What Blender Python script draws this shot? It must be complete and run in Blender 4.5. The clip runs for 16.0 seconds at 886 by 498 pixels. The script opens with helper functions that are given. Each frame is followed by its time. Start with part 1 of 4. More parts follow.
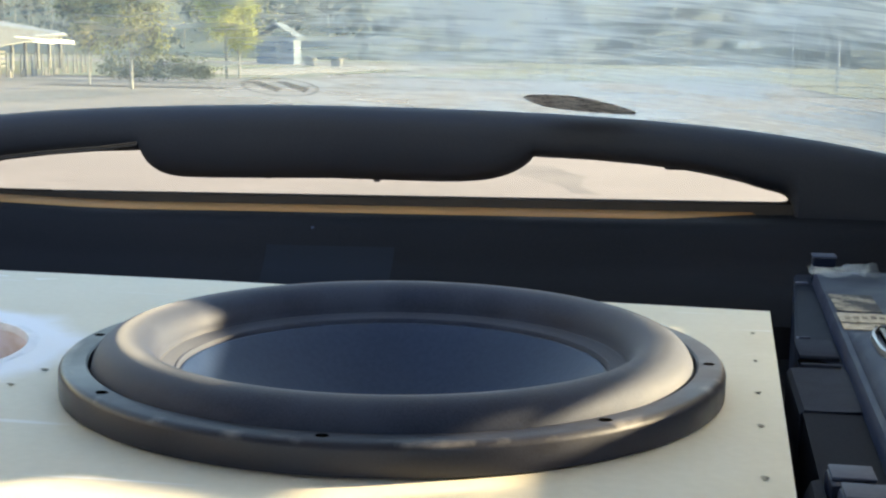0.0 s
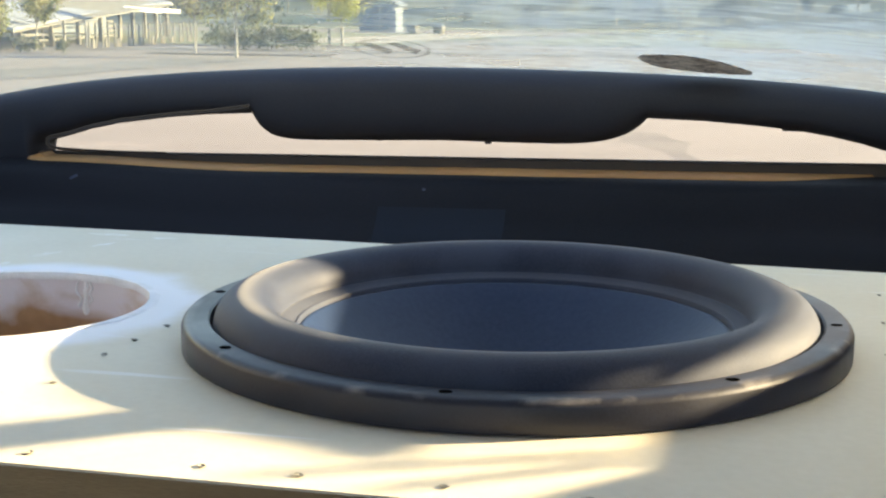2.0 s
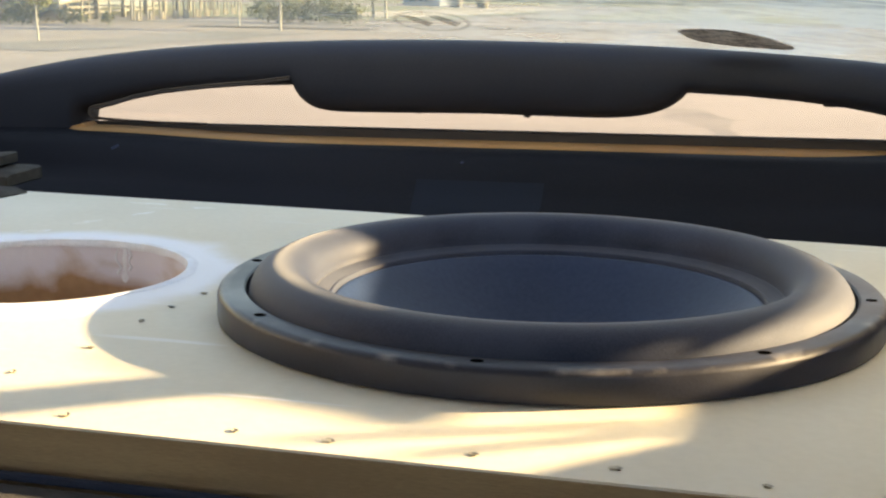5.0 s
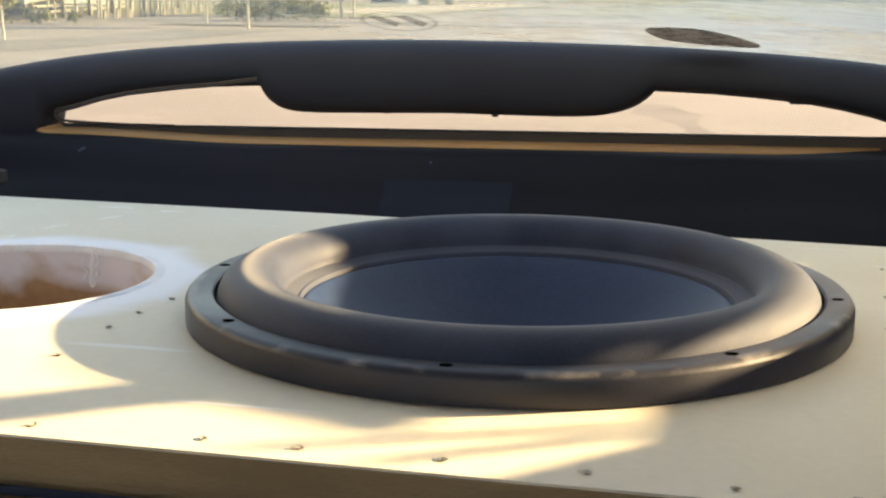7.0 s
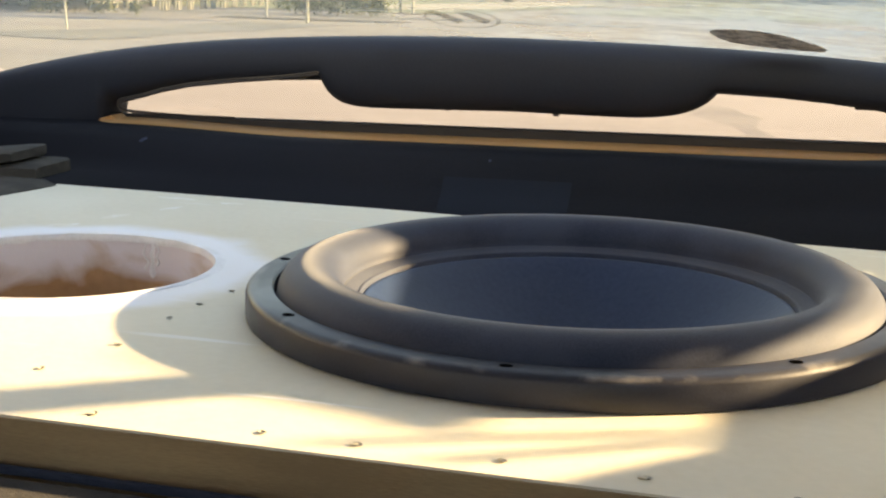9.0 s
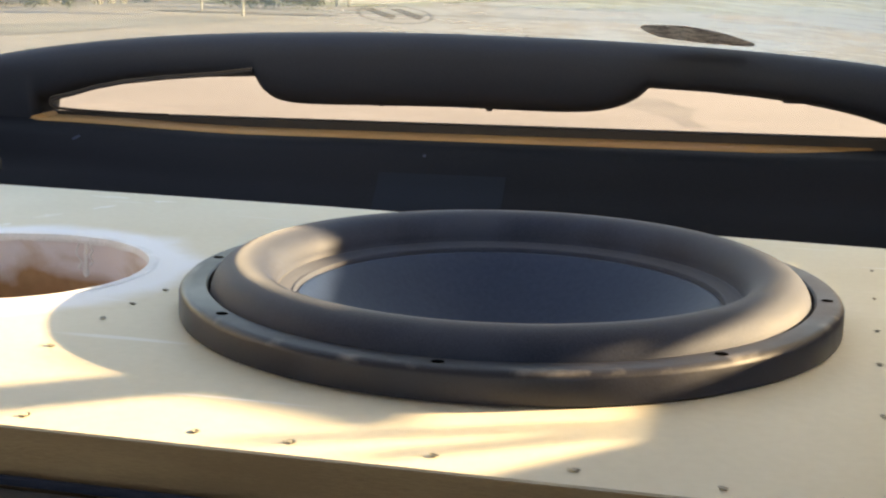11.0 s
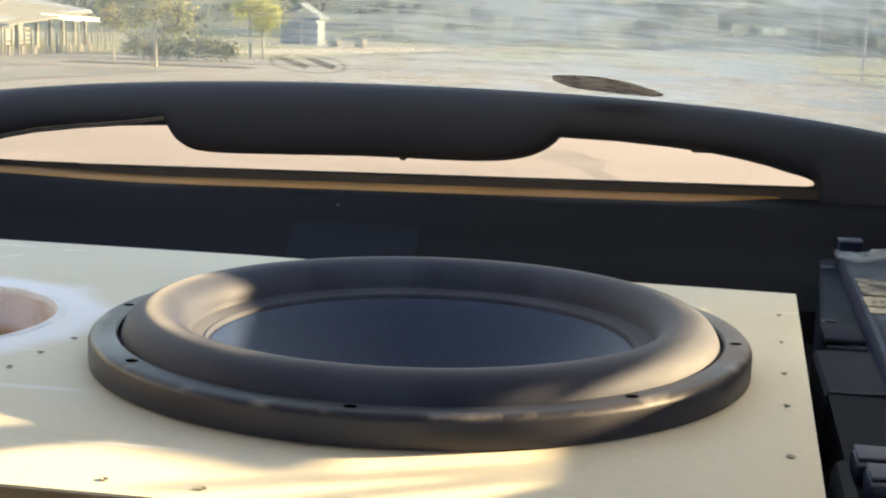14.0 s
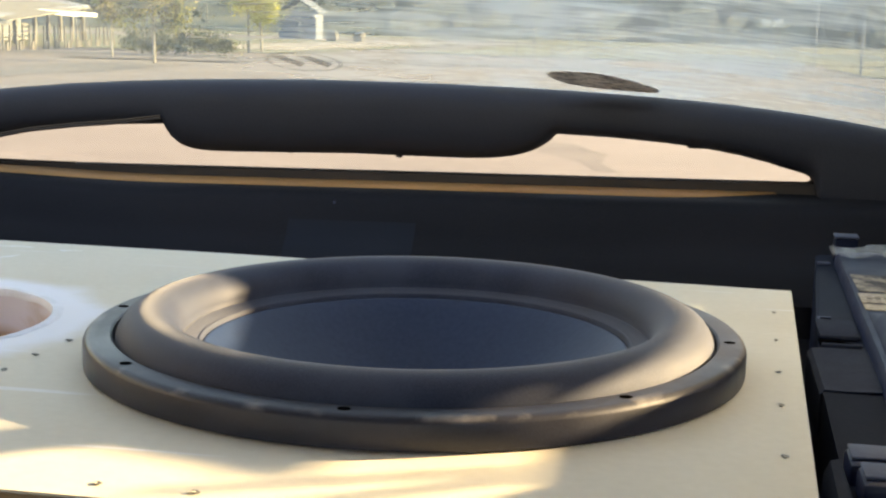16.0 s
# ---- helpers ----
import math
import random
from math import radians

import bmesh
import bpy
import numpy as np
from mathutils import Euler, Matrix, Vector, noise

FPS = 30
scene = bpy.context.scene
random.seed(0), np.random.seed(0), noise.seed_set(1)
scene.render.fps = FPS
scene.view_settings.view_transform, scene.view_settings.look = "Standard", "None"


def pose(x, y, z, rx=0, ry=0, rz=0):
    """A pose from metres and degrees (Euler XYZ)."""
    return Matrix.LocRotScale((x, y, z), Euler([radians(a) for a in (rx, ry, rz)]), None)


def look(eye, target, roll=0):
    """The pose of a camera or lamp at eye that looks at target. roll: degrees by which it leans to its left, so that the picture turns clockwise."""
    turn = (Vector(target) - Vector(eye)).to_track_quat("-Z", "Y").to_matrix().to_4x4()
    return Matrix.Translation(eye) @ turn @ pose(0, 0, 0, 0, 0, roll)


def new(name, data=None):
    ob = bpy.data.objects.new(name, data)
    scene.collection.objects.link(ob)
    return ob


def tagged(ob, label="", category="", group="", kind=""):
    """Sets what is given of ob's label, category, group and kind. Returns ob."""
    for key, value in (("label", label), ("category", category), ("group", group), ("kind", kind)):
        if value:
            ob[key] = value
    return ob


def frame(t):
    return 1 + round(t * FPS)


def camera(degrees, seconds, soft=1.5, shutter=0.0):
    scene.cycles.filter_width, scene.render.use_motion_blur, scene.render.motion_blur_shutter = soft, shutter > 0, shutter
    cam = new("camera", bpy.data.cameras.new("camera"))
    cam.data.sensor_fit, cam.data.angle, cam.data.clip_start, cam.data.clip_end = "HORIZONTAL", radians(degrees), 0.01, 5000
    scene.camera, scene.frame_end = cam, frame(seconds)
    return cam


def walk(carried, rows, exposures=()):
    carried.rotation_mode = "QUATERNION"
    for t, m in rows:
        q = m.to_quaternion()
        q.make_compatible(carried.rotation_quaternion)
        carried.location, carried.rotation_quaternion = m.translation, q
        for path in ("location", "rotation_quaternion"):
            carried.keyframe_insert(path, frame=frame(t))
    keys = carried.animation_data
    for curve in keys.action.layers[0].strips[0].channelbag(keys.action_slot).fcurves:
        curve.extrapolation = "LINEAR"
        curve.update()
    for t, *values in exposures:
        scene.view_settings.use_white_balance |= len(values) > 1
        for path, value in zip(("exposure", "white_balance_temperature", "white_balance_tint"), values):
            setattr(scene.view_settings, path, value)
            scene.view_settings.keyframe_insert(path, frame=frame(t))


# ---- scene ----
cam = camera(34.5, 16.0, soft=2.2)
PATH = [
    (0, (0.162, -0.828, 0.213), (-0.152, 1.123, -0.099), 0.8),
    (0.5, (0.158, -0.831, 0.209), (-0.158, 1.118, -0.113), 0.5),
    (1, (0.157, -0.828, 0.209), (-0.187, 1.112, -0.131), 0.3),
    (1.5, (0.157, -0.827, 0.211), (-0.22, 1.104, -0.145), 0.3),
    (2, (0.15, -0.824, 0.206), (-0.301, 1.091, -0.152), 0.3),
    (2.5, (0.149, -0.825, 0.207), (-0.347, 1.078, -0.158), 0.9),
    (3, (0.154, -0.828, 0.208), (-0.388, 1.06, -0.168), 0.4),
    (3.5, (0.147, -0.832, 0.207), (-0.363, 1.064, -0.178), 0.5),
    (4, (0.15, -0.828, 0.204), (-0.359, 1.067, -0.182), 0.7),
    (6.3, (0.156, -0.826, 0.207), (-0.325, 1.073, -0.195), 0.1),
    (6.5, (0.155, -0.825, 0.21), (-0.315, 1.077, -0.192), 0.2),
    (7, (0.156, -0.826, 0.208), (-0.309, 1.078, -0.189), 0.3),
    (7.5, (0.156, -0.826, 0.209), (-0.299, 1.082, -0.177), 0.2),
    (8, (0.156, -0.827, 0.208), (-0.294, 1.084, -0.174), 0.4),
    (8.5, (0.156, -0.824, 0.209), (-0.368, 1.066, -0.179), 0.6),
    (8.7, (0.15, -0.823, 0.208), (-0.39, 1.06, -0.19), 1.2),
    (10.8, (0.156, -0.83, 0.211), (-0.324, 1.068, -0.199), 1.1),
    (11, (0.156, -0.83, 0.212), (-0.297, 1.075, -0.198), 1.2),
    (11.5, (0.161, -0.833, 0.215), (-0.252, 1.085, -0.176), 1.1),
    (12, (0.159, -0.832, 0.21), (-0.228, 1.098, -0.141), 1.1),
    (12.5, (0.157, -0.832, 0.208), (-0.199, 1.107, -0.13), 1.3),
    (13, (0.157, -0.832, 0.209), (-0.197, 1.107, -0.135), 1.4),
    (13.5, (0.157, -0.831, 0.208), (-0.188, 1.11, -0.131), 1.5),
    (14, (0.158, -0.832, 0.209), (-0.183, 1.109, -0.127), 1.6),
    (14.5, (0.158, -0.834, 0.209), (-0.178, 1.11, -0.118), 1.7),
    (15, (0.157, -0.832, 0.208), (-0.178, 1.112, -0.121), 1.6),
    (15.5, (0.157, -0.833, 0.208), (-0.176, 1.112, -0.119), 1.5),
    (16, (0.161, -0.831, 0.213), (-0.179, 1.11, -0.132), 1.3),
]
EXPOSURES = [(0, 2.45, 7350, 20), (1.5, 2.45, 7500, 21), (3, 2.45, 8100, 24), (6.5, 2.44, 9150, 26), (8.5, 2.44, 9300, 26), (11, 2.44, 9150, 27), (12.5, 2.44, 8850, 26), (16, 2.44, 8800, 26)]
walk(cam, [(t, look(eye, target, roll)) for t, eye, target, roll in PATH], EXPOSURES)

# ---- world, sun, exposure ----
SUN_AZ, SUN_EL = radians(24.0), radians(15.8)   # from +x turned towards +y
world = bpy.data.worlds.new("sky")
scene.world = world
world.use_nodes = True
wn = world.node_tree.nodes
sky = wn.new("ShaderNodeTexSky")
sky.sky_type = 'NISHITA'
sky.sun_disc = False
sky.sun_elevation = SUN_EL
sky.sun_rotation = radians(90) - SUN_AZ
sky.dust_density, sky.air_density, sky.ozone_density = 0.2, 1.0, 1.6
world.node_tree.links.new(sky.outputs[0], wn["Background"].inputs[0])
wn["Background"].inputs[1].default_value = 0.15
sun_data = bpy.data.lights.new("sun", 'SUN')
sun_data.energy, sun_data.angle, sun_data.color = 5.0, radians(1.1), (1.0, 0.92, 0.60)
sun = new("sun", sun_data)
sun_dir = Vector((math.cos(SUN_EL) * math.cos(SUN_AZ), math.cos(SUN_EL) * math.sin(SUN_AZ), math.sin(SUN_EL)))
sun.matrix_world = look(sun_dir * 50, (0, 0, 0))


# ---- materials ----
def material(name, base, other=None, rough=0.6, scale=8.0, fine=120.0, mix=0.5, bump=0.1, metal=0.0,
             rough_other=None, coords="Object", spec=0.5, stretch=(1, 1, 1), island=0.0, sheen=0.0):
    """A surface with colour that wanders at two scales, uneven gloss and fine relief."""
    m = bpy.data.materials.new(name)
    m.use_nodes = True
    nt = m.node_tree
    n, l = nt.nodes, nt.links
    b = n["Principled BSDF"]
    other = other or tuple(c * 0.8 for c in base)
    tc = n.new("ShaderNodeTexCoord")
    mp = n.new("ShaderNodeMapping")
    mp.inputs["Scale"].default_value = stretch
    l.new(tc.outputs[coords], mp.inputs[0])
    big, small = n.new("ShaderNodeTexNoise"), n.new("ShaderNodeTexNoise")
    big.inputs["Scale"].default_value, small.inputs["Scale"].default_value = scale, fine
    big.inputs["Detail"].default_value, small.inputs["Detail"].default_value = 5, 3
    for t in (big, small):
        l.new(mp.outputs[0], t.inputs["Vector"])
    add = n.new("ShaderNodeMath")
    add.operation = 'MULTIPLY_ADD'
    l.new(small.outputs[0], add.inputs[0])
    add.inputs[1].default_value = 0.5
    l.new(big.outputs[0], add.inputs[2])
    ramp = n.new("ShaderNodeMapRange")
    ramp.inputs[1].default_value, ramp.inputs[2].default_value = 0.55, 0.95
    ramp.inputs[3].default_value, ramp.inputs[4].default_value = 0.0, mix * 2
    l.new(add.outputs[0], ramp.inputs[0])
    col = n.new("ShaderNodeMix")
    col.data_type = 'RGBA'
    col.inputs[6].default_value, col.inputs[7].default_value = (*base, 1), (*other, 1)
    l.new(ramp.outputs[0], col.inputs[0])
    out = col.outputs[2]
    if island:
        geo = n.new("ShaderNodeNewGeometry")
        hsv = n.new("ShaderNodeHueSaturation")
        mr = n.new("ShaderNodeMapRange")
        mr.inputs[3].default_value, mr.inputs[4].default_value = 1 - island, 1 + island
        l.new(geo.outputs["Random Per Island"], mr.inputs[0])
        l.new(mr.outputs[0], hsv.inputs["Value"])
        l.new(out, hsv.inputs["Color"])
        out = hsv.outputs[0]
    l.new(out, b.inputs["Base Color"])
    rr = n.new("ShaderNodeMapRange")
    rr.inputs[3].default_value = rough
    rr.inputs[4].default_value = rough if rough_other is None else rough_other
    rr.inputs[1].default_value, rr.inputs[2].default_value = 0.35, 0.65
    l.new(big.outputs[0], rr.inputs[0])
    l.new(rr.outputs[0], b.inputs["Roughness"])
    b.inputs["Metallic"].default_value = metal
    b.inputs["Specular IOR Level"].default_value = spec
    b.inputs["Sheen Weight"].default_value, b.inputs["Sheen Roughness"].default_value = sheen, 0.45
    if bump:
        bp = n.new("ShaderNodeBump")
        bp.inputs["Strength"].default_value, bp.inputs["Distance"].default_value = bump, 0.002
        l.new(small.outputs[0], bp.inputs["Height"])
        l.new(bp.outputs[0], b.inputs["Normal"])
    return m


M_PLASTIC = material("black_plastic", (0.0245, 0.0258, 0.0370), (0.0325, 0.0332, 0.0435), 0.6, 6, 400, 0.5, 0.12, rough_other=0.65, spec=0.33)
M_PANEL = material("trim_plastic", (0.0084, 0.0082, 0.0112), (0.0160, 0.0154, 0.0195), 0.6, 3, 500, 0.6, 0.15, rough_other=0.75, spec=0.13, stretch=(0.7, 2.5, 2.5))
# orange in this brown stands in for warm sun on the sill
M_LEDGE_SUN = material("dusty_trim_sun_tone", (0.58, 0.28, 0.10), (0.42, 0.185, 0.065), 0.7, 14, 300, 0.5, 0.1, stretch=(0.3, 1, 1))
M_LIT_TIP = material("brown_lit_edge", (0.11, 0.075, 0.052), (0.07, 0.048, 0.035), 0.7, 30, 300, 0.5, 0.1)
M_SEAL = material("rubber_seal", (0.035, 0.026, 0.022), (0.05, 0.035, 0.028), 0.7, 20, 300, 0.5, 0.1)
# blue of the reflected sky is put into the next three base colours
M_RUBBER = material("surround_rubber", (0.0042, 0.0098, 0.0300), (0.030, 0.042, 0.072), 0.60, 20, 1100, 0.40, 0.10, rough_other=0.74, spec=0.30, sheen=0.16)
M_RING = material("ring_metal_paint", (0.0090, 0.0100, 0.0180), (0.0175, 0.0192, 0.0310), 0.30, 18, 700, 0.6, 0.06, rough_other=0.50, spec=0.38)
M_CONE = material("cone_dusty_paper", (0.0034, 0.0135, 0.046), (0.0120, 0.0270, 0.064), 0.36, 5, 300, 0.5, 0.05, rough_other=0.46, spec=0.34)
M_HOLE = material("dark_hole", (0.002, 0.002, 0.002), None, 0.9, 30, 200, 0.3, 0.0, spec=0.0)
M_EDGE = material("fibreboard_edge", (0.34, 0.225, 0.12), (0.25, 0.16, 0.085), 0.85, 25, 500, 0.6, 0.3, stretch=(0.4, 1, 3))
M_CARPET = material("black_carpet", (0.012, 0.011, 0.011), (0.025, 0.022, 0.02), 0.95, 20, 700, 0.6, 0.6)
M_FILLER = material("white_filler", (0.78, 0.80, 0.85), (0.67, 0.69, 0.73), 0.6, 40, 400, 0.6, 0.25)
M_SMEAR = material("thin_filler", (0.75, 0.74, 0.72), (0.70, 0.65, 0.55), 0.6, 90, 500, 0.7, 0.2)
M_SCREW = material("screw_steel", (0.38, 0.35, 0.28), (0.25, 0.23, 0.18), 0.6, 60, 600, 0.5, 0.1)
M_CHIP = material("torn_fibre", (0.62, 0.58, 0.48), (0.45, 0.40, 0.30), 0.9, 200, 900, 0.5, 0.2)
M_CASE = material("case_plastic", (0.0024, 0.0052, 0.0165), (0.0056, 0.0100, 0.0260), 0.55, 9, 400, 0.6, 0.1, rough_other=0.7, spec=0.09)
M_CASE_DULL = material("dull_case_plastic", (0.0080, 0.0108, 0.0200), (0.0130, 0.0165, 0.0270), 0.7, 9, 400, 0.6, 0.15, rough_other=0.8, spec=0.06)
M_PAPER = material("printed_paper_label", (0.56, 0.50, 0.40), (0.22, 0.19, 0.15), 0.6, 140, 500, 0.45, 0.1, spec=0.2)
M_LID = material("lid_plastic", (0.0030, 0.0075, 0.0290), (0.0068, 0.0140, 0.0430), 0.36, 12, 400, 0.6, 0.08, rough_other=0.52, spec=0.22)
M_COVER = material("cover_plastic", (0.0122, 0.0152, 0.0235), (0.0150, 0.0180, 0.0268), 0.62, 9, 500, 0.5, 0.1, rough_other=0.7, spec=0.13)
# dark tone for shade painted on the ground by the hedge
M_HEDGE_SHADE = material("hedge_foot_shade", (0.10, 0.083, 0.066), (0.065, 0.054, 0.043), 0.95, 1.5, 14, 0.6, 0.3)
M_TAPE = material("grey_cloth_tape", (0.027, 0.035, 0.056), (0.018, 0.024, 0.041), 0.8, 30, 600, 0.6, 0.25, spec=0.12)
M_TAB = material("pale_latch_plastic", (0.078, 0.096, 0.145), (0.056, 0.070, 0.108), 0.6, 40, 300, 0.5, 0.05, spec=0.2)
M_LABEL = material("worn_paper_label", (0.40, 0.34, 0.26), (0.05, 0.045, 0.045), 0.6, 55, 240, 0.7, 0.1, spec=0.2)
M_STEEL = material("bright_steel", (0.5, 0.5, 0.52), (0.35, 0.35, 0.37), 0.3, 30, 300, 0.5, 0.05, metal=1.0)
M_STICKER = material("faded_sticker", (0.24, 0.195, 0.17), (0.78, 0.68, 0.60), 0.6, 70, 260, 0.75, 0.05, stretch=(1, 1.6, 1))
M_PRINT = material("faded_print", (0.62, 0.55, 0.49), (0.45, 0.39, 0.34), 0.6, 90, 300, 0.7, 0.05)
M_LINER = material("headliner_cloth", (0.16, 0.155, 0.15), (0.12, 0.115, 0.11), 0.95, 10, 500, 0.5, 0.3)
M_PAVE = material("pale_concrete", (0.215, 0.178, 0.156), (0.165, 0.136, 0.12), 0.9, 0.35, 6, 0.6, 0.2)
M_LANE = material("darker_asphalt", (0.105, 0.096, 0.088), (0.15, 0.132, 0.118), 0.9, 0.5, 8, 0.6, 0.2)
M_PATH = material("pale_sand", (0.34, 0.29, 0.225), (0.275, 0.235, 0.185), 0.95, 0.4, 8, 0.6, 0.1)
M_GRASS = material("dry_grass", (0.105, 0.125, 0.060), (0.17, 0.16, 0.095), 0.95, 0.15, 5, 0.7, 0.3)
M_LEAF = material("autumn_leaf", (0.36, 0.30, 0.09), (0.13, 0.15, 0.062), 0.7, 0.8, 20, 0.7, 0.0, island=0.8)
M_LEAF_Y = material("yellow_leaf", (0.52, 0.46, 0.07), (0.30, 0.33, 0.07), 0.7, 0.8, 20, 0.7, 0.0, island=0.5)
M_HEDGE = material("hedge_leaf", (0.15, 0.135, 0.06), (0.085, 0.095, 0.04), 0.8, 0.8, 20, 0.7, 0.0, island=0.5)
M_WOODS = material("far_foliage", (0.085, 0.105, 0.080), (0.125, 0.125, 0.09), 0.9, 0.08, 2, 0.7, 0.0, island=0.5)
M_EVERGREEN = material("evergreen_leaf", (0.022, 0.034, 0.026), (0.045, 0.050, 0.030), 0.9, 0.3, 4, 0.7, 0.0, island=0.5)
M_BARK = material("bark", (0.36, 0.33, 0.28), (0.25, 0.23, 0.19), 0.9, 3, 40, 0.6, 0.3)
M_POST = material("weathered_timber", (0.21, 0.19, 0.155), (0.14, 0.125, 0.10), 0.85, 3, 40, 0.6, 0.2)
M_LOG = material("pale_timber", (0.36, 0.32, 0.255), (0.24, 0.21, 0.165), 0.85, 3, 40, 0.6, 0.2)
M_ROOF = material("white_sheet_roof", (0.72, 0.70, 0.66), (0.55, 0.53, 0.50), 0.5, 0.8, 10, 0.5, 0.05)
M_SHEET = material("grey_sheet_roof", (0.30, 0.31, 0.33), (0.22, 0.23, 0.25), 0.85, 0.8, 10, 0.5, 0.05, spec=0.2, island=0.2)
M_MARK = material("tyre_rubber_stain", (0.128, 0.108, 0.098), (0.165, 0.138, 0.122), 0.9, 1.2, 12, 0.8, 0.1)
M_PLASTER = material("cream_plaster", (0.55, 0.51, 0.43), (0.46, 0.425, 0.36), 0.9, 0.8, 30, 0.5, 0.3)
M_SHED = material("grey_boards", (0.14, 0.165, 0.19), (0.10, 0.12, 0.145), 0.8, 0.8, 12, 0.5, 0.1)
M_SHED_PALE = material("pale_boards", (0.14, 0.165, 0.20), (0.11, 0.13, 0.16), 0.8, 0.8, 12, 0.5, 0.1)
M_POLE = material("galvanised_pole", (0.24, 0.25, 0.26), (0.18, 0.19, 0.20), 0.6, 1, 20, 0.5, 0.0)
M_SIDE = material("grey_side_trim", (0.068, 0.061, 0.054), (0.042, 0.038, 0.034), 0.85, 30, 300, 0.7, 0.35, stretch=(0.3, 2, 3), spec=0.15)
M_BODY = material("car_paint", (0.05, 0.05, 0.055), (0.06, 0.06, 0.065), 0.35, 3, 60, 0.4, 0.0)



def let_light_through(m, share):
    """Thin leaves pass some of the sun."""
    n, l = m.node_tree.nodes, m.node_tree.links
    b = n["Principled BSDF"]
    t, x = n.new("ShaderNodeBsdfTranslucent"), n.new("ShaderNodeMixShader")
    l.new(b.inputs["Base Color"].links[0].from_socket, t.inputs[0])
    x.inputs[0].default_value = share
    l.new(b.outputs[0], x.inputs[1])
    l.new(t.outputs[0], x.inputs[2])
    l.new(x.outputs[0], n["Material Output"].inputs[0])


let_light_through(M_STICKER, 0.6)
let_light_through(M_PRINT, 0.6)
for leafy in (M_LEAF, M_LEAF_Y, M_HEDGE):
    let_light_through(leafy, 0.4)

PORT = (-0.352, 0.008, 0.103)


def board_material():
    """Cream board with white filler smeared round the port, faint scuffs and stains."""
    m = material("cream_board", (0.675, 0.625, 0.51), (0.60, 0.55, 0.44), 0.55, 5, 160, 0.4, 0.035, rough_other=0.7)
    nt = m.node_tree
    n, l = nt.nodes, nt.links
    b = n["Principled BSDF"]
    old = b.inputs["Base Color"].links[0].from_socket
    tc = n.new("ShaderNodeTexCoord")
    sub = n.new("ShaderNodeVectorMath")
    sub.operation = 'DISTANCE'
    sub.inputs[1].default_value = (PORT[0], PORT[1], 0)
    l.new(tc.outputs["Object"], sub.inputs[0])
    nz = n.new("ShaderNodeTexNoise")
    nz.inputs["Scale"].default_value, nz.inputs["Detail"].default_value = 16, 6
    l.new(tc.outputs["Object"], nz.inputs["Vector"])
    ad = n.new("ShaderNodeMath")
    ad.operation = 'MULTIPLY_ADD'
    l.new(nz.outputs[0], ad.inputs[0])
    ad.inputs[1].default_value = -0.045
    l.new(sub.outputs["Value"], ad.inputs[2])
    mr = n.new("ShaderNodeMapRange")
    mr.interpolation_type = 'SMOOTHSTEP'
    mr.inputs[1].default_value, mr.inputs[2].default_value = PORT[2] - 0.004, PORT[2] + 0.024
    mr.inputs[3].default_value, mr.inputs[4].default_value = 1, 0
    l.new(ad.outputs[0], mr.inputs[0])
    mx = n.new("ShaderNodeMix")
    mx.data_type = 'RGBA'
    mx.inputs[7].default_value = (0.77, 0.795, 0.85, 1)
    l.new(mr.outputs[0], mx.inputs[0])
    # long pale scuffs at a slant across the rear of the board
    mp = n.new("ShaderNodeMapping")
    mp.inputs["Rotation"].default_value = (0, 0, radians(-28))
    mp.inputs["Scale"].default_value = (5, 60, 1)
    l.new(tc.outputs["Object"], mp.inputs[0])
    n2 = n.new("ShaderNodeTexNoise")
    n2.inputs["Scale"].default_value, n2.inputs["Detail"].default_value = 1.0, 2
    l.new(mp.outputs[0], n2.inputs["Vector"])
    m2 = n.new("ShaderNodeMapRange")
    m2.inputs[1].default_value, m2.inputs[2].default_value = 0.68, 0.76
    m2.inputs[4].default_value = 0.85
    l.new(n2.outputs[0], m2.inputs[0])
    mx2 = n.new("ShaderNodeMix")
    mx2.data_type = 'RGBA'
    mx2.inputs[7].default_value = (0.80, 0.81, 0.83, 1)
    l.new(m2.outputs[0], mx2.inputs[0])
    l.new(old, mx2.inputs[6])
    l.new(mx2.outputs[2], mx.inputs[6])
    l.new(mx.outputs[2], b.inputs["Base Color"])
    return m


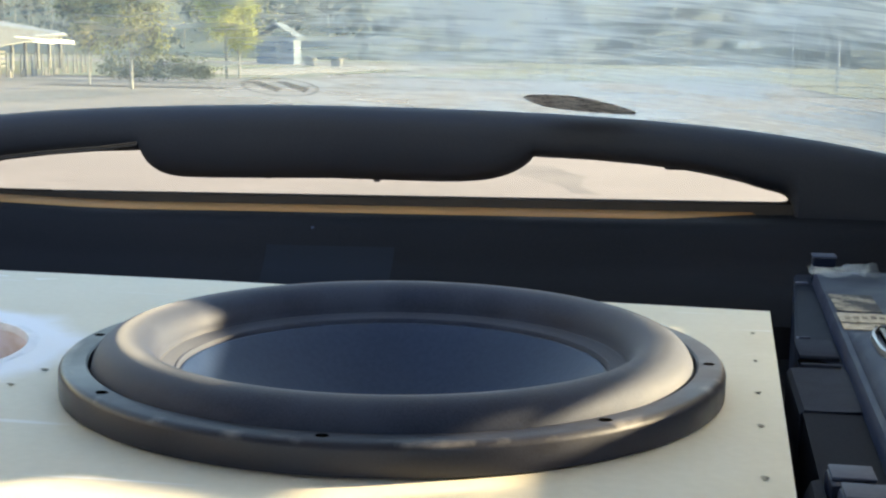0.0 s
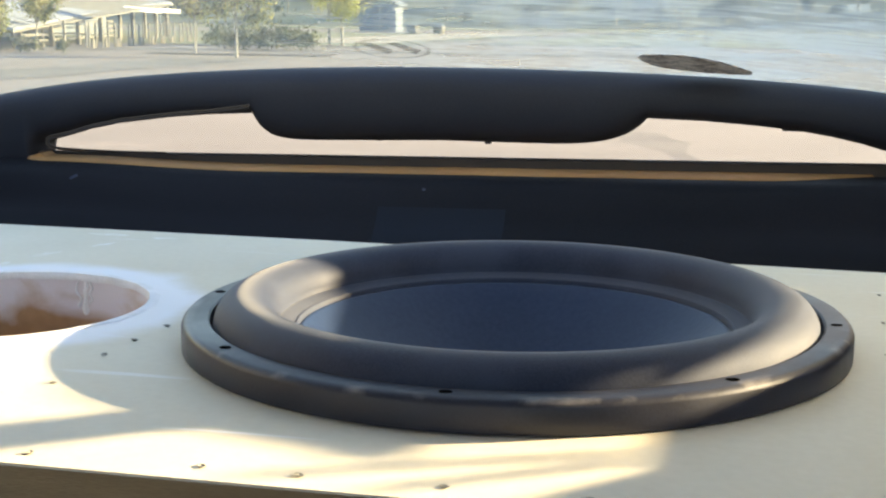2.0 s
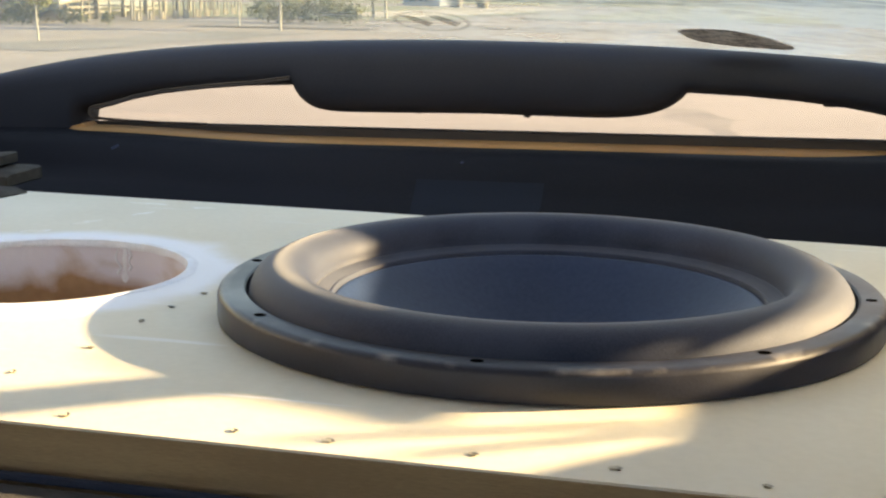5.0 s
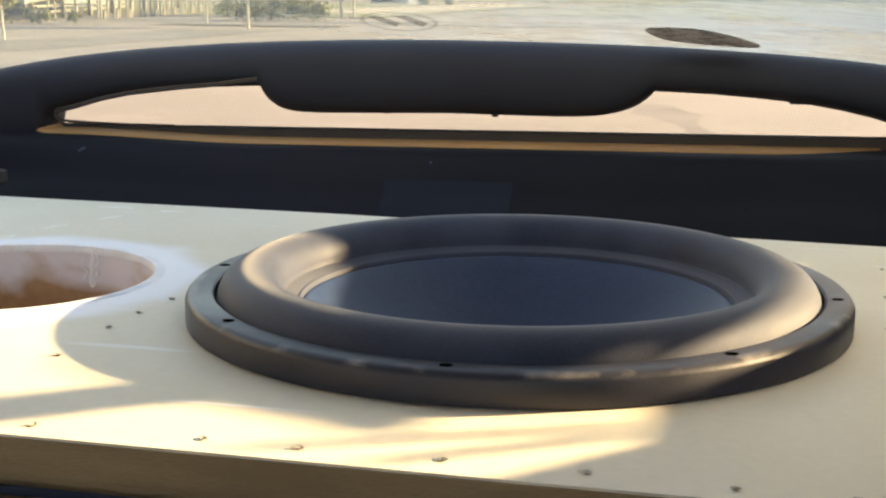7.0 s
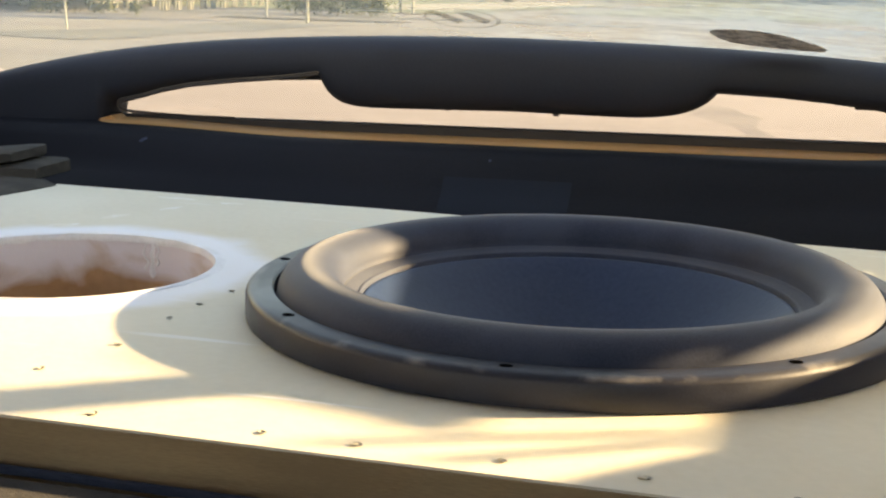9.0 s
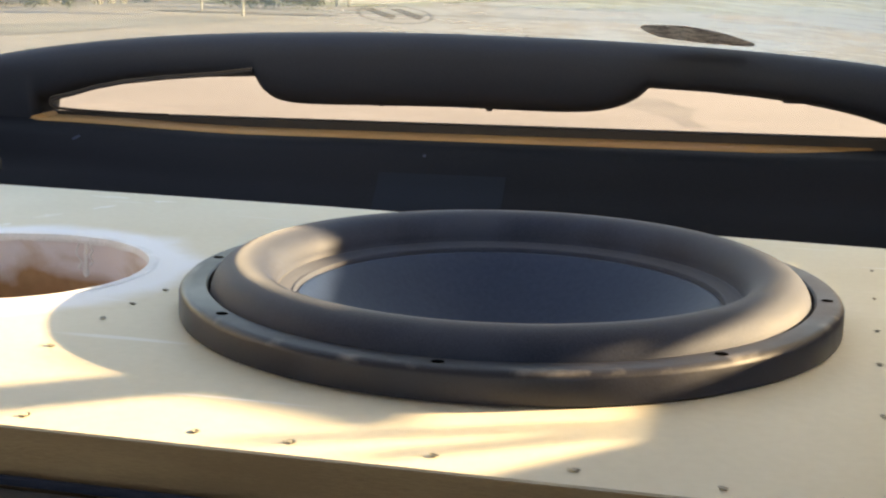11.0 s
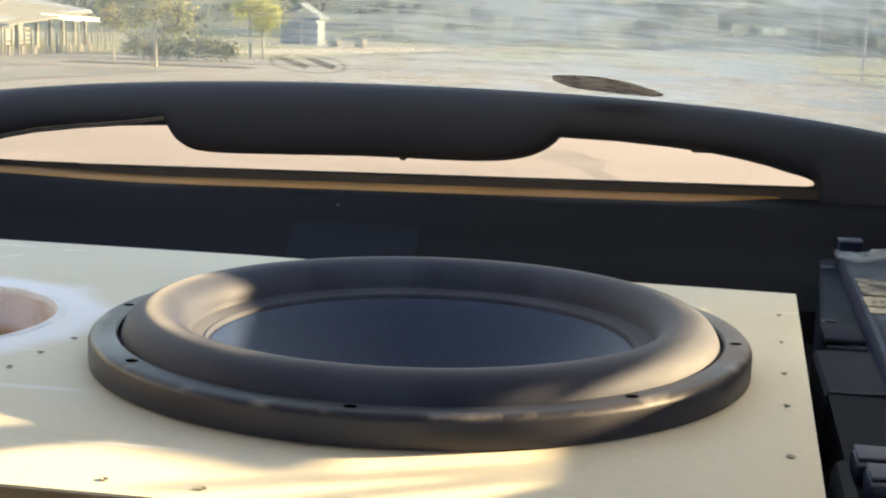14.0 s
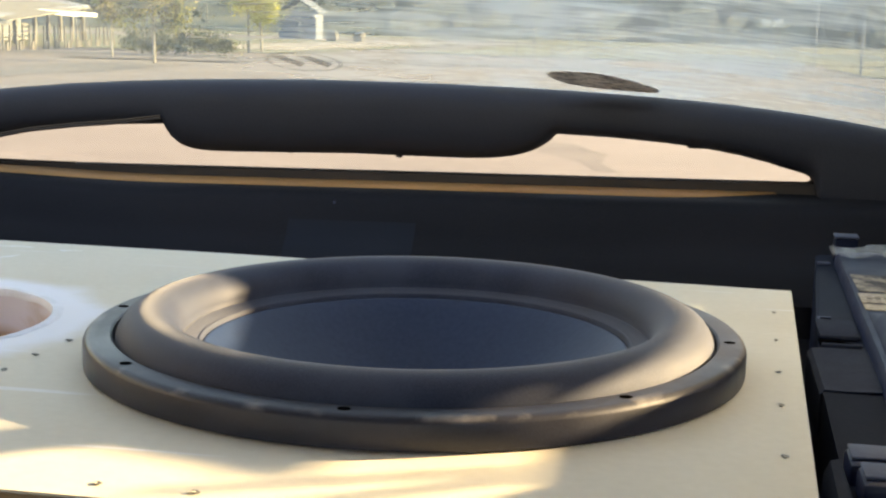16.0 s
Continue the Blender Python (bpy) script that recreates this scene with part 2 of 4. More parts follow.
def tube_material():
    """Brown card tube with white glue run down from its rim."""
    m = material("card_tube", (0.47, 0.29, 0.16), (0.37, 0.22, 0.12), 0.8, 10, 120, 0.6, 0.15)
    nt = m.node_tree
    n, l = nt.nodes, nt.links
    b = n["Principled BSDF"]
    old = b.inputs["Base Color"].links[0].from_socket
    tc = n.new("ShaderNodeTexCoord")
    sp = n.new("ShaderNodeSeparateXYZ")
    l.new(tc.outputs["Object"], sp.inputs[0])
    mp = n.new("ShaderNodeMapping")
    mp.inputs["Scale"].default_value = (0.7, 0.7, 1.3)
    l.new(tc.outputs["Object"], mp.inputs[0])
    nz = n.new("ShaderNodeTexNoise")
    nz.inputs["Scale"].default_value, nz.inputs["Detail"].default_value, nz.inputs["Distortion"].default_value = 15, 6, 1.0
    l.new(mp.outputs[0], nz.inputs["Vector"])
    ad = n.new("ShaderNodeMath")
    ad.operation = 'MULTIPLY_ADD'
    l.new(nz.outputs[0], ad.inputs[0])
    ad.inputs[1].default_value = 0.10
    l.new(sp.outputs[2], ad.inputs[2])
    mr = n.new("ShaderNodeMapRange")
    mr.inputs[1].default_value, mr.inputs[2].default_value = 0.016, 0.040
    mr.inputs[4].default_value = 0.80
    l.new(ad.outputs[0], mr.inputs[0])
    mx = n.new("ShaderNodeMix")
    mx.data_type = 'RGBA'
    mx.inputs[7].default_value = (0.72, 0.72, 0.82, 1)
    l.new(mr.outputs[0], mx.inputs[0])
    l.new(old, mx.inputs[6])
    l.new(mx.outputs[2], b.inputs["Base Color"])
    return m


def glass_material(name, dirt):
    """Window glass under a film of dust with long wiping streaks."""
    m = bpy.data.materials.new(name)
    m.use_nodes = True
    n, l = m.node_tree.nodes, m.node_tree.links
    n.remove(n["Principled BSDF"])
    out = n["Material Output"]
    clear, gloss = n.new("ShaderNodeBsdfTransparent"), n.new("ShaderNodeBsdfGlossy")
    clear.inputs[0].default_value = (0.82, 0.90, 0.84, 1) if dirt else (0.93, 0.95, 0.94, 1)
    gloss.inputs["Roughness"].default_value = 0.02
    fr = n.new("ShaderNodeFresnel")
    fr.inputs[0].default_value = 1.25 if dirt else 1.45
    a = n.new("ShaderNodeMixShader")
    l.new(fr.outputs[0], a.inputs[0])
    l.new(clear.outputs[0], a.inputs[1])
    l.new(gloss.outputs[0], a.inputs[2])
    if not dirt:
        l.new(a.outputs[0], out.inputs[0])
        return m
    tc, mp = n.new("ShaderNodeTexCoord"), n.new("ShaderNodeMapping")
    mp.inputs["Rotation"].default_value = (0, 0, radians(24))
    mp.inputs["Scale"].default_value = (2.6, 10, 1)
    l.new(tc.outputs["Object"], mp.inputs[0])
    s1, s2 = n.new("ShaderNodeTexNoise"), n.new("ShaderNodeTexNoise")
    s1.inputs["Scale"].default_value, s1.inputs["Detail"].default_value = 1.0, 4
    l.new(mp.outputs[0], s1.inputs["Vector"])
    s2.inputs["Scale"].default_value, s2.inputs["Detail"].default_value = 7.0, 5
    l.new(tc.outputs["Object"], s2.inputs["Vector"])
    mul = n.new("ShaderNodeMath")
    mul.operation = 'MULTIPLY'
    l.new(s1.outputs[0], mul.inputs[0])
    l.new(s2.outputs[0], mul.inputs[1])
    mr = n.new("ShaderNodeMapRange")
    s3 = n.new("ShaderNodeTexNoise")
    s3.inputs["Scale"].default_value, s3.inputs["Detail"].default_value, s3.inputs["Distortion"].default_value = 17.0, 8, 0.8
    mp3 = n.new("ShaderNodeMapping")
    mp3.inputs["Rotation"].default_value, mp3.inputs["Scale"].default_value = (0, 0, radians(9)), (0.8, 3.2, 1)
    l.new(tc.outputs["Object"], mp3.inputs[0])
    l.new(mp3.outputs[0], s3.inputs["Vector"])
    smear = n.new("ShaderNodeMath")
    smear.operation = 'MULTIPLY_ADD'
    smear.inputs[1].default_value = 0.55
    l.new(s3.outputs[0], smear.inputs[0])
    l.new(mul.outputs[0], smear.inputs[2])
    less = n.new("ShaderNodeMath")
    less.operation = 'SUBTRACT'
    less.inputs[1].default_value = 0.275
    l.new(smear.outputs[0], less.inputs[0])
    mul = less
    mr.inputs[1].default_value, mr.inputs[2].default_value = 0.17, 0.34
    mr.inputs[3].default_value, mr.inputs[4].default_value = 0.0, 1.0
    l.new(mul.outputs[0], mr.inputs[0])
    sp = n.new("ShaderNodeSeparateXYZ")
    l.new(tc.outputs["Object"], sp.inputs[0])
    # streaks gain strength to the right, carrying haze and reflections as well as dust
    side = n.new("ShaderNodeMapRange")
    side.interpolation_type = 'SMOOTHSTEP'
    side.inputs[1].default_value, side.inputs[2].default_value = -0.50, 0.25
    side.inputs[3].default_value, side.inputs[4].default_value = 0.18 * dirt, 1.30 * dirt
    l.new(sp.outputs[0], side.inputs[0])
    amount, share = n.new("ShaderNodeMath"), n.new("ShaderNodeMath")
    amount.operation, share.operation = 'MULTIPLY', 'ADD'
    l.new(mr.outputs[0], amount.inputs[0])
    l.new(side.outputs[0], amount.inputs[1])
    l.new(amount.outputs[0], share.inputs[0])
    # even haze over the view, put into the film's share
    veil = n.new("ShaderNodeMapRange")
    veil.interpolation_type = 'SMOOTHSTEP'
    veil.inputs[1].default_value, veil.inputs[2].default_value = -0.45, 0.32
    veil.inputs[3].default_value, veil.inputs[4].default_value = 0.44 * dirt, 1.12 * dirt
    l.new(sp.outputs[0], veil.inputs[0])
    l.new(veil.outputs[0], share.inputs[1])
    dust, thru = n.new("ShaderNodeBsdfDiffuse"), n.new("ShaderNodeBsdfTranslucent")
    dust.inputs[0].default_value = (0.78, 0.78, 0.74, 1)
    thru.inputs[0].default_value = (0.96, 0.945, 0.75, 1)
    film = n.new("ShaderNodeMixShader")
    film.inputs[0].default_value = 0.75
    l.new(dust.outputs[0], film.inputs[1])
    l.new(thru.outputs[0], film.inputs[2])
    c = n.new("ShaderNodeMixShader")
    l.new(share.outputs[0], c.inputs[0])
    l.new(a.outputs[0], c.inputs[1])
    l.new(film.outputs[0], c.inputs[2])
    l.new(c.outputs[0], out.inputs[0])
    return m


def streak_ring(m):
    """Lighter streaks along the ring's upper edge."""
    n, l = m.node_tree.nodes, m.node_tree.links
    b = n["Principled BSDF"]
    old = b.inputs["Base Color"].links[0].from_socket
    tc, flat, far = n.new("ShaderNodeTexCoord"), n.new("ShaderNodeVectorMath"), n.new("ShaderNodeVectorMath")
    flat.operation, far.operation = 'MULTIPLY', 'LENGTH'
    flat.inputs[1].default_value = (1, 1, 0)
    l.new(tc.outputs["Object"], flat.inputs[0])
    l.new(flat.outputs[0], far.inputs[0])
    inner, outer, nz, pick = n.new("ShaderNodeMapRange"), n.new("ShaderNodeMapRange"), n.new("ShaderNodeTexNoise"), n.new("ShaderNodeMapRange")
    inner.inputs[1].default_value, inner.inputs[2].default_value = 0.1885, 0.1945
    outer.inputs[1].default_value, outer.inputs[2].default_value = 0.1958, 0.1968
    outer.inputs[3].default_value, outer.inputs[4].default_value = 1, 0
    for q in (inner, outer):
        l.new(far.outputs["Value"], q.inputs[0])
    nz.inputs["Scale"].default_value, nz.inputs["Detail"].default_value = 26, 7
    l.new(tc.outputs["Object"], nz.inputs["Vector"])
    pick.inputs[1].default_value, pick.inputs[2].default_value, pick.inputs[4].default_value = 0.50, 0.66, 0.9
    l.new(nz.outputs[0], pick.inputs[0])
    a, c, mx = n.new("ShaderNodeMath"), n.new("ShaderNodeMath"), n.new("ShaderNodeMix")
    a.operation = c.operation = 'MULTIPLY'
    l.new(inner.outputs[0], a.inputs[0])
    l.new(outer.outputs[0], a.inputs[1])
    l.new(a.outputs[0], c.inputs[0])
    l.new(pick.outputs[0], c.inputs[1])
    mx.data_type = 'RGBA'
    mx.inputs[7].default_value = (0.27, 0.25, 0.24, 1)
    l.new(c.outputs[0], mx.inputs[0])
    l.new(old, mx.inputs[6])
    l.new(mx.outputs[2], b.inputs["Base Color"])


streak_ring(M_RING)
M_BOARD, M_TUBE = board_material(), tube_material()
M_GLASS, M_GLASS_DUSTY = glass_material("clear_glass", 0), glass_material("dusty_glass", 0.36)


# ---- building helpers ----
def finish(ob, bm, mat, smooth=True):
    bmesh.ops.recalc_face_normals(bm, faces=bm.faces)
    for f in bm.faces:
        f.smooth = smooth
    me = bpy.data.meshes.new(ob if isinstance(ob, str) else ob.name)
    bm.to_mesh(me)
    bm.free()
    me.materials.append(mat)
    if smooth:
        me.set_sharp_from_angle(angle=radians(38))
    return me


def part(name, bm, mat, parent=None, label="", smooth=True):
    """Links a bmesh as one mesh object, under a thing or part where one is given."""
    ob = new(name, finish(name, bm, mat, smooth))
    ob.parent = parent
    return tagged(ob, label)


def thing(name, label, category, group="", kind=""):
    return tagged(new(name), label, category, group, kind)


def add_box(bm, x0, x1, y0, y1, z0, z1, bevel=0.0, segments=2):
    g = bmesh.ops.create_cube(bm, size=1.0)
    vs = g["verts"]
    bmesh.ops.transform(bm, matrix=Matrix.Translation(((x0 + x1) / 2, (y0 + y1) / 2, (z0 + z1) / 2)) @
                        Matrix.Diagonal((x1 - x0, y1 - y0, z1 - z0, 1)), verts=vs)
    if bevel:
        es = list({e for v in vs for e in v.link_edges})
        bmesh.ops.bevel(bm, geom=es, offset=bevel, segments=segments, affect='EDGES', profile=0.5)
    return bm


def box(*a, **k):
    return add_box(bmesh.new(), *a, **k)


def lathe(profile, n=96, centre=(0, 0)):
    bm = bmesh.new()
    rings = []
    for r, z in profile:
        rings.append([bm.verts.new((centre[0] + r * math.cos(2 * math.pi * i / n), centre[1] + r * math.sin(2 * math.pi * i / n), z)) for i in range(n)])
    for a, b in zip(rings, rings[1:]):
        for i in range(n):
            bm.faces.new((a[i], a[(i + 1) % n], b[(i + 1) % n], b[i]))
    return bm


def loft(sections, closed=True, caps=True):
    bm = bmesh.new()
    rows = [[bm.verts.new(p) for p in s] for s in sections]
    n = len(rows[0])
    for a, b in zip(rows, rows[1:]):
        for i in range(n if closed else n - 1):
            j = (i + 1) % n
            bm.faces.new((a[i], a[j], b[j], b[i]))
    if caps and closed:
        bm.faces.new(rows[0])
        bm.faces.new(rows[-1][::-1])
    return bm


def plate(outline, z0, z1, holes=()):
    """A flat board with holes through it."""
    bm = bmesh.new()
    edges = []
    for loop in (outline, *holes):
        vs = [bm.verts.new((x, y, z1)) for x, y in loop]
        edges += [bm.edges.new((vs[i], vs[(i + 1) % len(vs)])) for i in range(len(vs))]
    bmesh.ops.triangle_fill(bm, edges=edges, use_beauty=True, use_dissolve=False)
    r = bmesh.ops.extrude_face_region(bm, geom=bm.faces[:])
    bmesh.ops.translate(bm, verts=[v for v in r["geom"] if isinstance(v, bmesh.types.BMVert)], vec=(0, 0, z0 - z1))
    return bm


def circle(cx, cy, r, n=72):
    return [(cx + r * math.cos(2 * math.pi * i / n), cy + r * math.sin(2 * math.pi * i / n)) for i in range(n)]


def mesh_thing(name, bm, mat, label, category, group="", kind="", smooth=True):
    return tagged(part(name, bm, mat, None, "", smooth), label, category, group, kind)


def smoothstep(a, b, x):
    t = min(1, max(0, (x - a) / (b - a)))
    return t * t * (3 - 2 * t)


def pchip(table, x):
    """A value from a short table, eased between its entries."""
    for (x0, v0), (x1, v1) in zip(table, table[1:]):
        if x <= x1:
            t = max(0, (x - x0) / (x1 - x0))
            return v0 + (v1 - v0) * t
    return table[-1][1]


# ---- ground and distance ----
def ground_z(x, y):
    return -1.05 - 0.02 * max(y, -40)


def sheet(name, x0, x1, y0, y1, mat, lift, nx, ny, label, wobble=0.0):
    bm = bmesh.new()
    grid = [[None] * (nx + 1) for _ in range(ny + 1)]
    for j in range(ny + 1):
        for i in range(nx + 1):
            x, y = x0 + (x1 - x0) * i / nx, y0 + (y1 - y0) * j / ny
            dx = dy = 0
            if wobble and (j in (0, ny) or i in (0, nx)):
                dx = wobble * noise.noise((x * 0.2, y * 0.2, 3.0))
                dy = wobble * noise.noise((x * 0.2, y * 0.2, 7.0))
            grid[j][i] = bm.verts.new((x + dx, y + dy, ground_z(x, y + dy) + lift))
    for j in range(ny):
        for i in range(nx):
            bm.faces.new((grid[j][i], grid[j][i + 1], grid[j + 1][i + 1], grid[j + 1][i]))
    return mesh_thing(name, bm, mat, label, "ground", kind="structure")


def build_ground():
    bm = bmesh.new()
    xs = [-900, -300, -80, 0, 80, 300, 900]
    ys = [-300, -40, 0, 40, 120, 300, 700]
    rows = [[bm.verts.new((x, y, ground_z(x, y))) for x in xs] for y in ys]
    for a, b in zip(rows, rows[1:]):
        for i in range(len(xs) - 1):
            bm.faces.new((a[i], a[i + 1], b[i + 1], b[i]))
    mesh_thing("ground", bm, M_PAVE, "pale sunlit concrete yard behind the car", "ground", kind="structure", smooth=False)
    sheet("lawn", -14, 90, 66, 140, M_GRASS, 0.03, 40, 20, "dry yellow-green lawn past the yard", 2.0)
    sheet("verge", -60, -17, 57, 110, M_GRASS, 0.03, 24, 16, "dry grass bank behind the hedge", 1.5)
    sheet("meadow", -200, 200, 142, 205, M_GRASS, 0.02, 40, 6, "dry meadow below the woods", 3.0)
    sheet("side_lawn", 5.5, 60, 47, 64, M_GRASS, 0.028, 24, 8, "dry grass beside the yard", 1.2)
    sheet("path", -25.5, -18.5, 64, 116, M_PATH, 0.045, 6, 16, "pale sandy path across the grass", 1.0)
    # shade at the foot of the hedge, laid down as a dark sheet
    sheet("hedge_shade_strip", -20.2, -14.0, 42.2, 43.7, M_HEDGE_SHADE, 0.03, 24, 3, "dark strip painted as the shade along the hedge foot", 0.5)
    sheet("patched_strip", -16.9, -14.2, 24.0, 38.0, M_LANE, 0.012, 8, 24, "strip of darker asphalt across the yard", 0.9)
    sheet("road", -70, 70, 47, 50.5, M_LANE, 0.012, 60, 2, "worn grey asphalt lane across the yard", 0.4)


def leaf_cloud(centres, per, size, flat=1.0, seed=1):
    """Many small leaf quads scattered round clump centres (x, y, z, radius)."""
    rng = np.random.RandomState(seed)
    verts, faces = [], []
    for cx, cy, cz, r in centres:
        d = rng.normal(size=(per, 3))
        d /= np.linalg.norm(d, axis=1)[:, None]
        p = d * (r * np.minimum(np.abs(rng.normal(0, 0.72, (per, 1))), 1.7)) * np.array((1, 1, flat)) + np.array((cx, cy, cz))
        u = rng.normal(size=(per, 3))
        u /= np.linalg.norm(u, axis=1)[:, None]
        v = np.cross(u, d)
        s = size * rng.uniform(0.6, 1.3, (per, 1))
        u, v = u * s, v * s * 0.6
        for q in range(per):
            k = len(verts)
            verts += [tuple(p[q] - u[q]), tuple(p[q] + v[q]), tuple(p[q] + u[q]), tuple(p[q] - v[q])]
            faces.append((k, k + 1, k + 2, k + 3))
    return verts, faces


def cloud_part(name, data, mat, parent=None):
    me = bpy.data.meshes.new(name)
    me.from_pydata(data[0], [], data[1])
    me.materials.append(mat)
    ob = new(name, me)
    ob.parent = parent
    return ob


def add_limb(bm, a, b, r0, r1, n=7):
    a, b = Vector(a), Vector(b)
    w = (b - a).normalized()
    u = w.orthogonal().normalized()
    v = w.cross(u)
    lo = [bm.verts.new(a + r0 * (u * math.cos(6.2832 * i / n) + v * math.sin(6.2832 * i / n))) for i in range(n)]
    hi = [bm.verts.new(b + r1 * (u * math.cos(6.2832 * i / n) + v * math.sin(6.2832 * i / n))) for i in range(n)]
    for i in range(n):
        bm.faces.new((lo[i], lo[(i + 1) % n], hi[(i + 1) % n], hi[i]))
    bm.faces.new(lo[::-1])
    bm.faces.new(hi)


def tree(x, y, clear, height, width, mat, seed, label, trunk_r=0.09):
    rng = random.Random(seed)
    g = ground_z(x, y)
    t = tagged(new("tree"), label, "tree", "young street trees")
    t.location = (x, y, g)
    bm = bmesh.new()
    lean = rng.uniform(-0.08, 0.08)
    add_limb(bm, (0, 0, -0.1), (lean, 0, clear), trunk_r, trunk_r * 0.75)
    add_limb(bm, (lean, 0, clear * 0.97), (lean * 1.5, 0, height * 0.8), trunk_r * 0.75, 0.02)
    centres = []
    for k in range(11):
        a = k * 2.4 + rng.uniform(-0.3, 0.3)
        zz = clear + (height - clear) * (k + 0.5) / 11
        reach = width / 2 * math.sin(math.pi * (0.18 + 0.78 * (k + 0.5) / 11)) * rng.uniform(0.6, 0.95)
        end = (lean + reach * math.cos(a), reach * math.sin(a), zz + 0.25)
        add_limb(bm, (lean, 0, zz - 0.3), end, trunk_r * 0.35, 0.012, 5)
        for q in range(3):
            f = rng.uniform(0.35, 1.0)
            centres.append((lean + reach * f * math.cos(a) + rng.uniform(-0.3, 0.3), reach * f * math.sin(a) + rng.uniform(-0.3, 0.3),
                            zz + rng.uniform(-0.25, 0.4), width * rng.uniform(0.12, 0.22)))
    part("trunk", bm, M_BARK, t)
    cloud_part("crown", leaf_cloud(centres, 640, 0.058, 0.9, seed), mat, t)
    return t


def hedge(x0, x1, y, h, depth, seed, label):
    rng = random.Random(seed)
    n = int((x1 - x0) * 5)
    cs = []
    for i in range(n):
        x = x0 + (x1 - x0) * (i + 0.5) / n
        cs.append((x, y + rng.uniform(-depth, depth) / 2, ground_z(x, y) + h * rng.uniform(0.3, 0.62), h * rng.uniform(0.38, 0.5)))
    ob = cloud_part("hedge", leaf_cloud(cs, 130, 0.08, 1.0, seed), M_HEDGE)
    tagged(ob, label, "hedge", kind="stuff")


def shelter():
    """An open shelter: one long sheet roof that falls towards the palisade, white gutter boards at its low end."""
    s = thing("shelter", "open shelter with a low grey sheet roof behind a timber palisade", "shelter")
    eave, ridge = ((-24.7, 42.4, -1.23), (-31.1, 64.0, -0.80), (-32.9, 74.0, -0.66)), ((-37.0, 42.4, 1.5), (-41.0, 70.0, 0.75), (-45.0, 90.0, -0.05))
    n = 12
    for k in range(n):
        def along(line, f):
            f = f * 2
            a, b = (line[0], line[1]) if f <= 1 else (line[1], line[2])
            return Vector(a).lerp(Vector(b), f if f <= 1 else f - 1)
        f0, f1 = k / n, (k + 0.93) / n
        corners = [along(eave, f0), along(eave, f1), along(ridge, f1), along(ridge, f0)]
        up = Vector((0, 0, 0.10))
        part("roof_sheet", loft([corners, [c + up for c in corners]]), M_SHEET, s, smooth=False)
    lap = [along(eave, 0), along(eave, 1), along(ridge, 1), along(ridge, 0)]
    part("roof_deck", loft([[c - Vector((0, 0, 0.06)) for c in lap], [c - Vector((0, 0, 0.004)) for c in lap]]), M_POST, s, "dark underside of the roof", smooth=False)
    for a, b in (((-31.0, 63.6, -0.86), (-30.7, 67.3, -1.06)), ((-30.9, 67.4, -1.00), (-30.5, 69.2, -1.10))):
        part("gutter", loft([[(x, y, z), (x + 0.12, y - 0.08, z), (x + 0.12, y - 0.08, z + 0.2), (x, y, z + 0.2)] for x, y, z in (a, b)]), M_ROOF, s, "white gutter in the sun", smooth=False)
    for k in range(9):
        p = along(eave, 0.04 + 0.115 * k) + Vector((-0.3, 0.1, 0))
        part("post", box(p.x - 0.08, p.x + 0.08, p.y - 0.08, p.y + 0.08, ground_z(p.x, p.y) - 0.05, p.z - 0.03, bevel=0.01), M_POST, s)
    part("back_wall", loft([[(x, y, ground_z(x, y) - 0.05), (x - 0.15, y, ground_z(x, y) - 0.05), (x - 0.15, y, z), (x, y, z)] for x, y, z in ((-36.0, 42.6, 1.10), (-39.9, 70, 0.40), (-43.0, 86, -0.25))]), M_SHED, s, smooth=False)
    for i in range(4):
        part("rail", loft([[(x, y, ground_z(x, y) + h), (x, y, ground_z(x, y) + h + 0.09), (x - 0.05, y, ground_z(x, y) + h + 0.09), (x - 0.05, y, ground_z(x, y) + h)]
                           for h in (0.22 + i * 0.22,) for x, y in ((-25.6, 44), (-31.2, 63))]), M_POST, s, smooth=False)


def palisade(a, b, n, h):
    p = thing("palisade", "row of weathered upright timber posts with short pale logs", "fence")
    rng = random.Random(5)
    bm = lathe([(0.001, -0.1), (0.044, -0.1), (0.040, h - 0.03), (0.026, h), (0.001, h)], 10)
    me = finish("log", bm, M_POST)
    short = finish("short_log", lathe([(0.001, -0.1), (0.060, -0.1), (0.055, 0.30), (0.04, 0.34), (0.001, 0.34)], 10), M_LOG)
    for i in range(n):
        f = i / (n - 1)
        x, y = a[0] + (b[0] - a[0]) * f + rng.uniform(-0.04, 0.04), a[1] + (b[1] - a[1]) * f
        g = ground_z(x, y)
        o = new("log", me)
        o.parent, o.matrix_basis = p, pose(x, y + rng.uniform(-.05, .05), g, rng.uniform(-1, 1), rng.uniform(-1, 1), 0) @ Matrix.Diagonal((1, 1, rng.uniform(0.92, 1.05), 1))
        if i % 2:
            o = new("short_log", short)
            o.parent, o.matrix_basis = p, pose(x + 0.12, y - 0.5, g, 0, 0, 0)


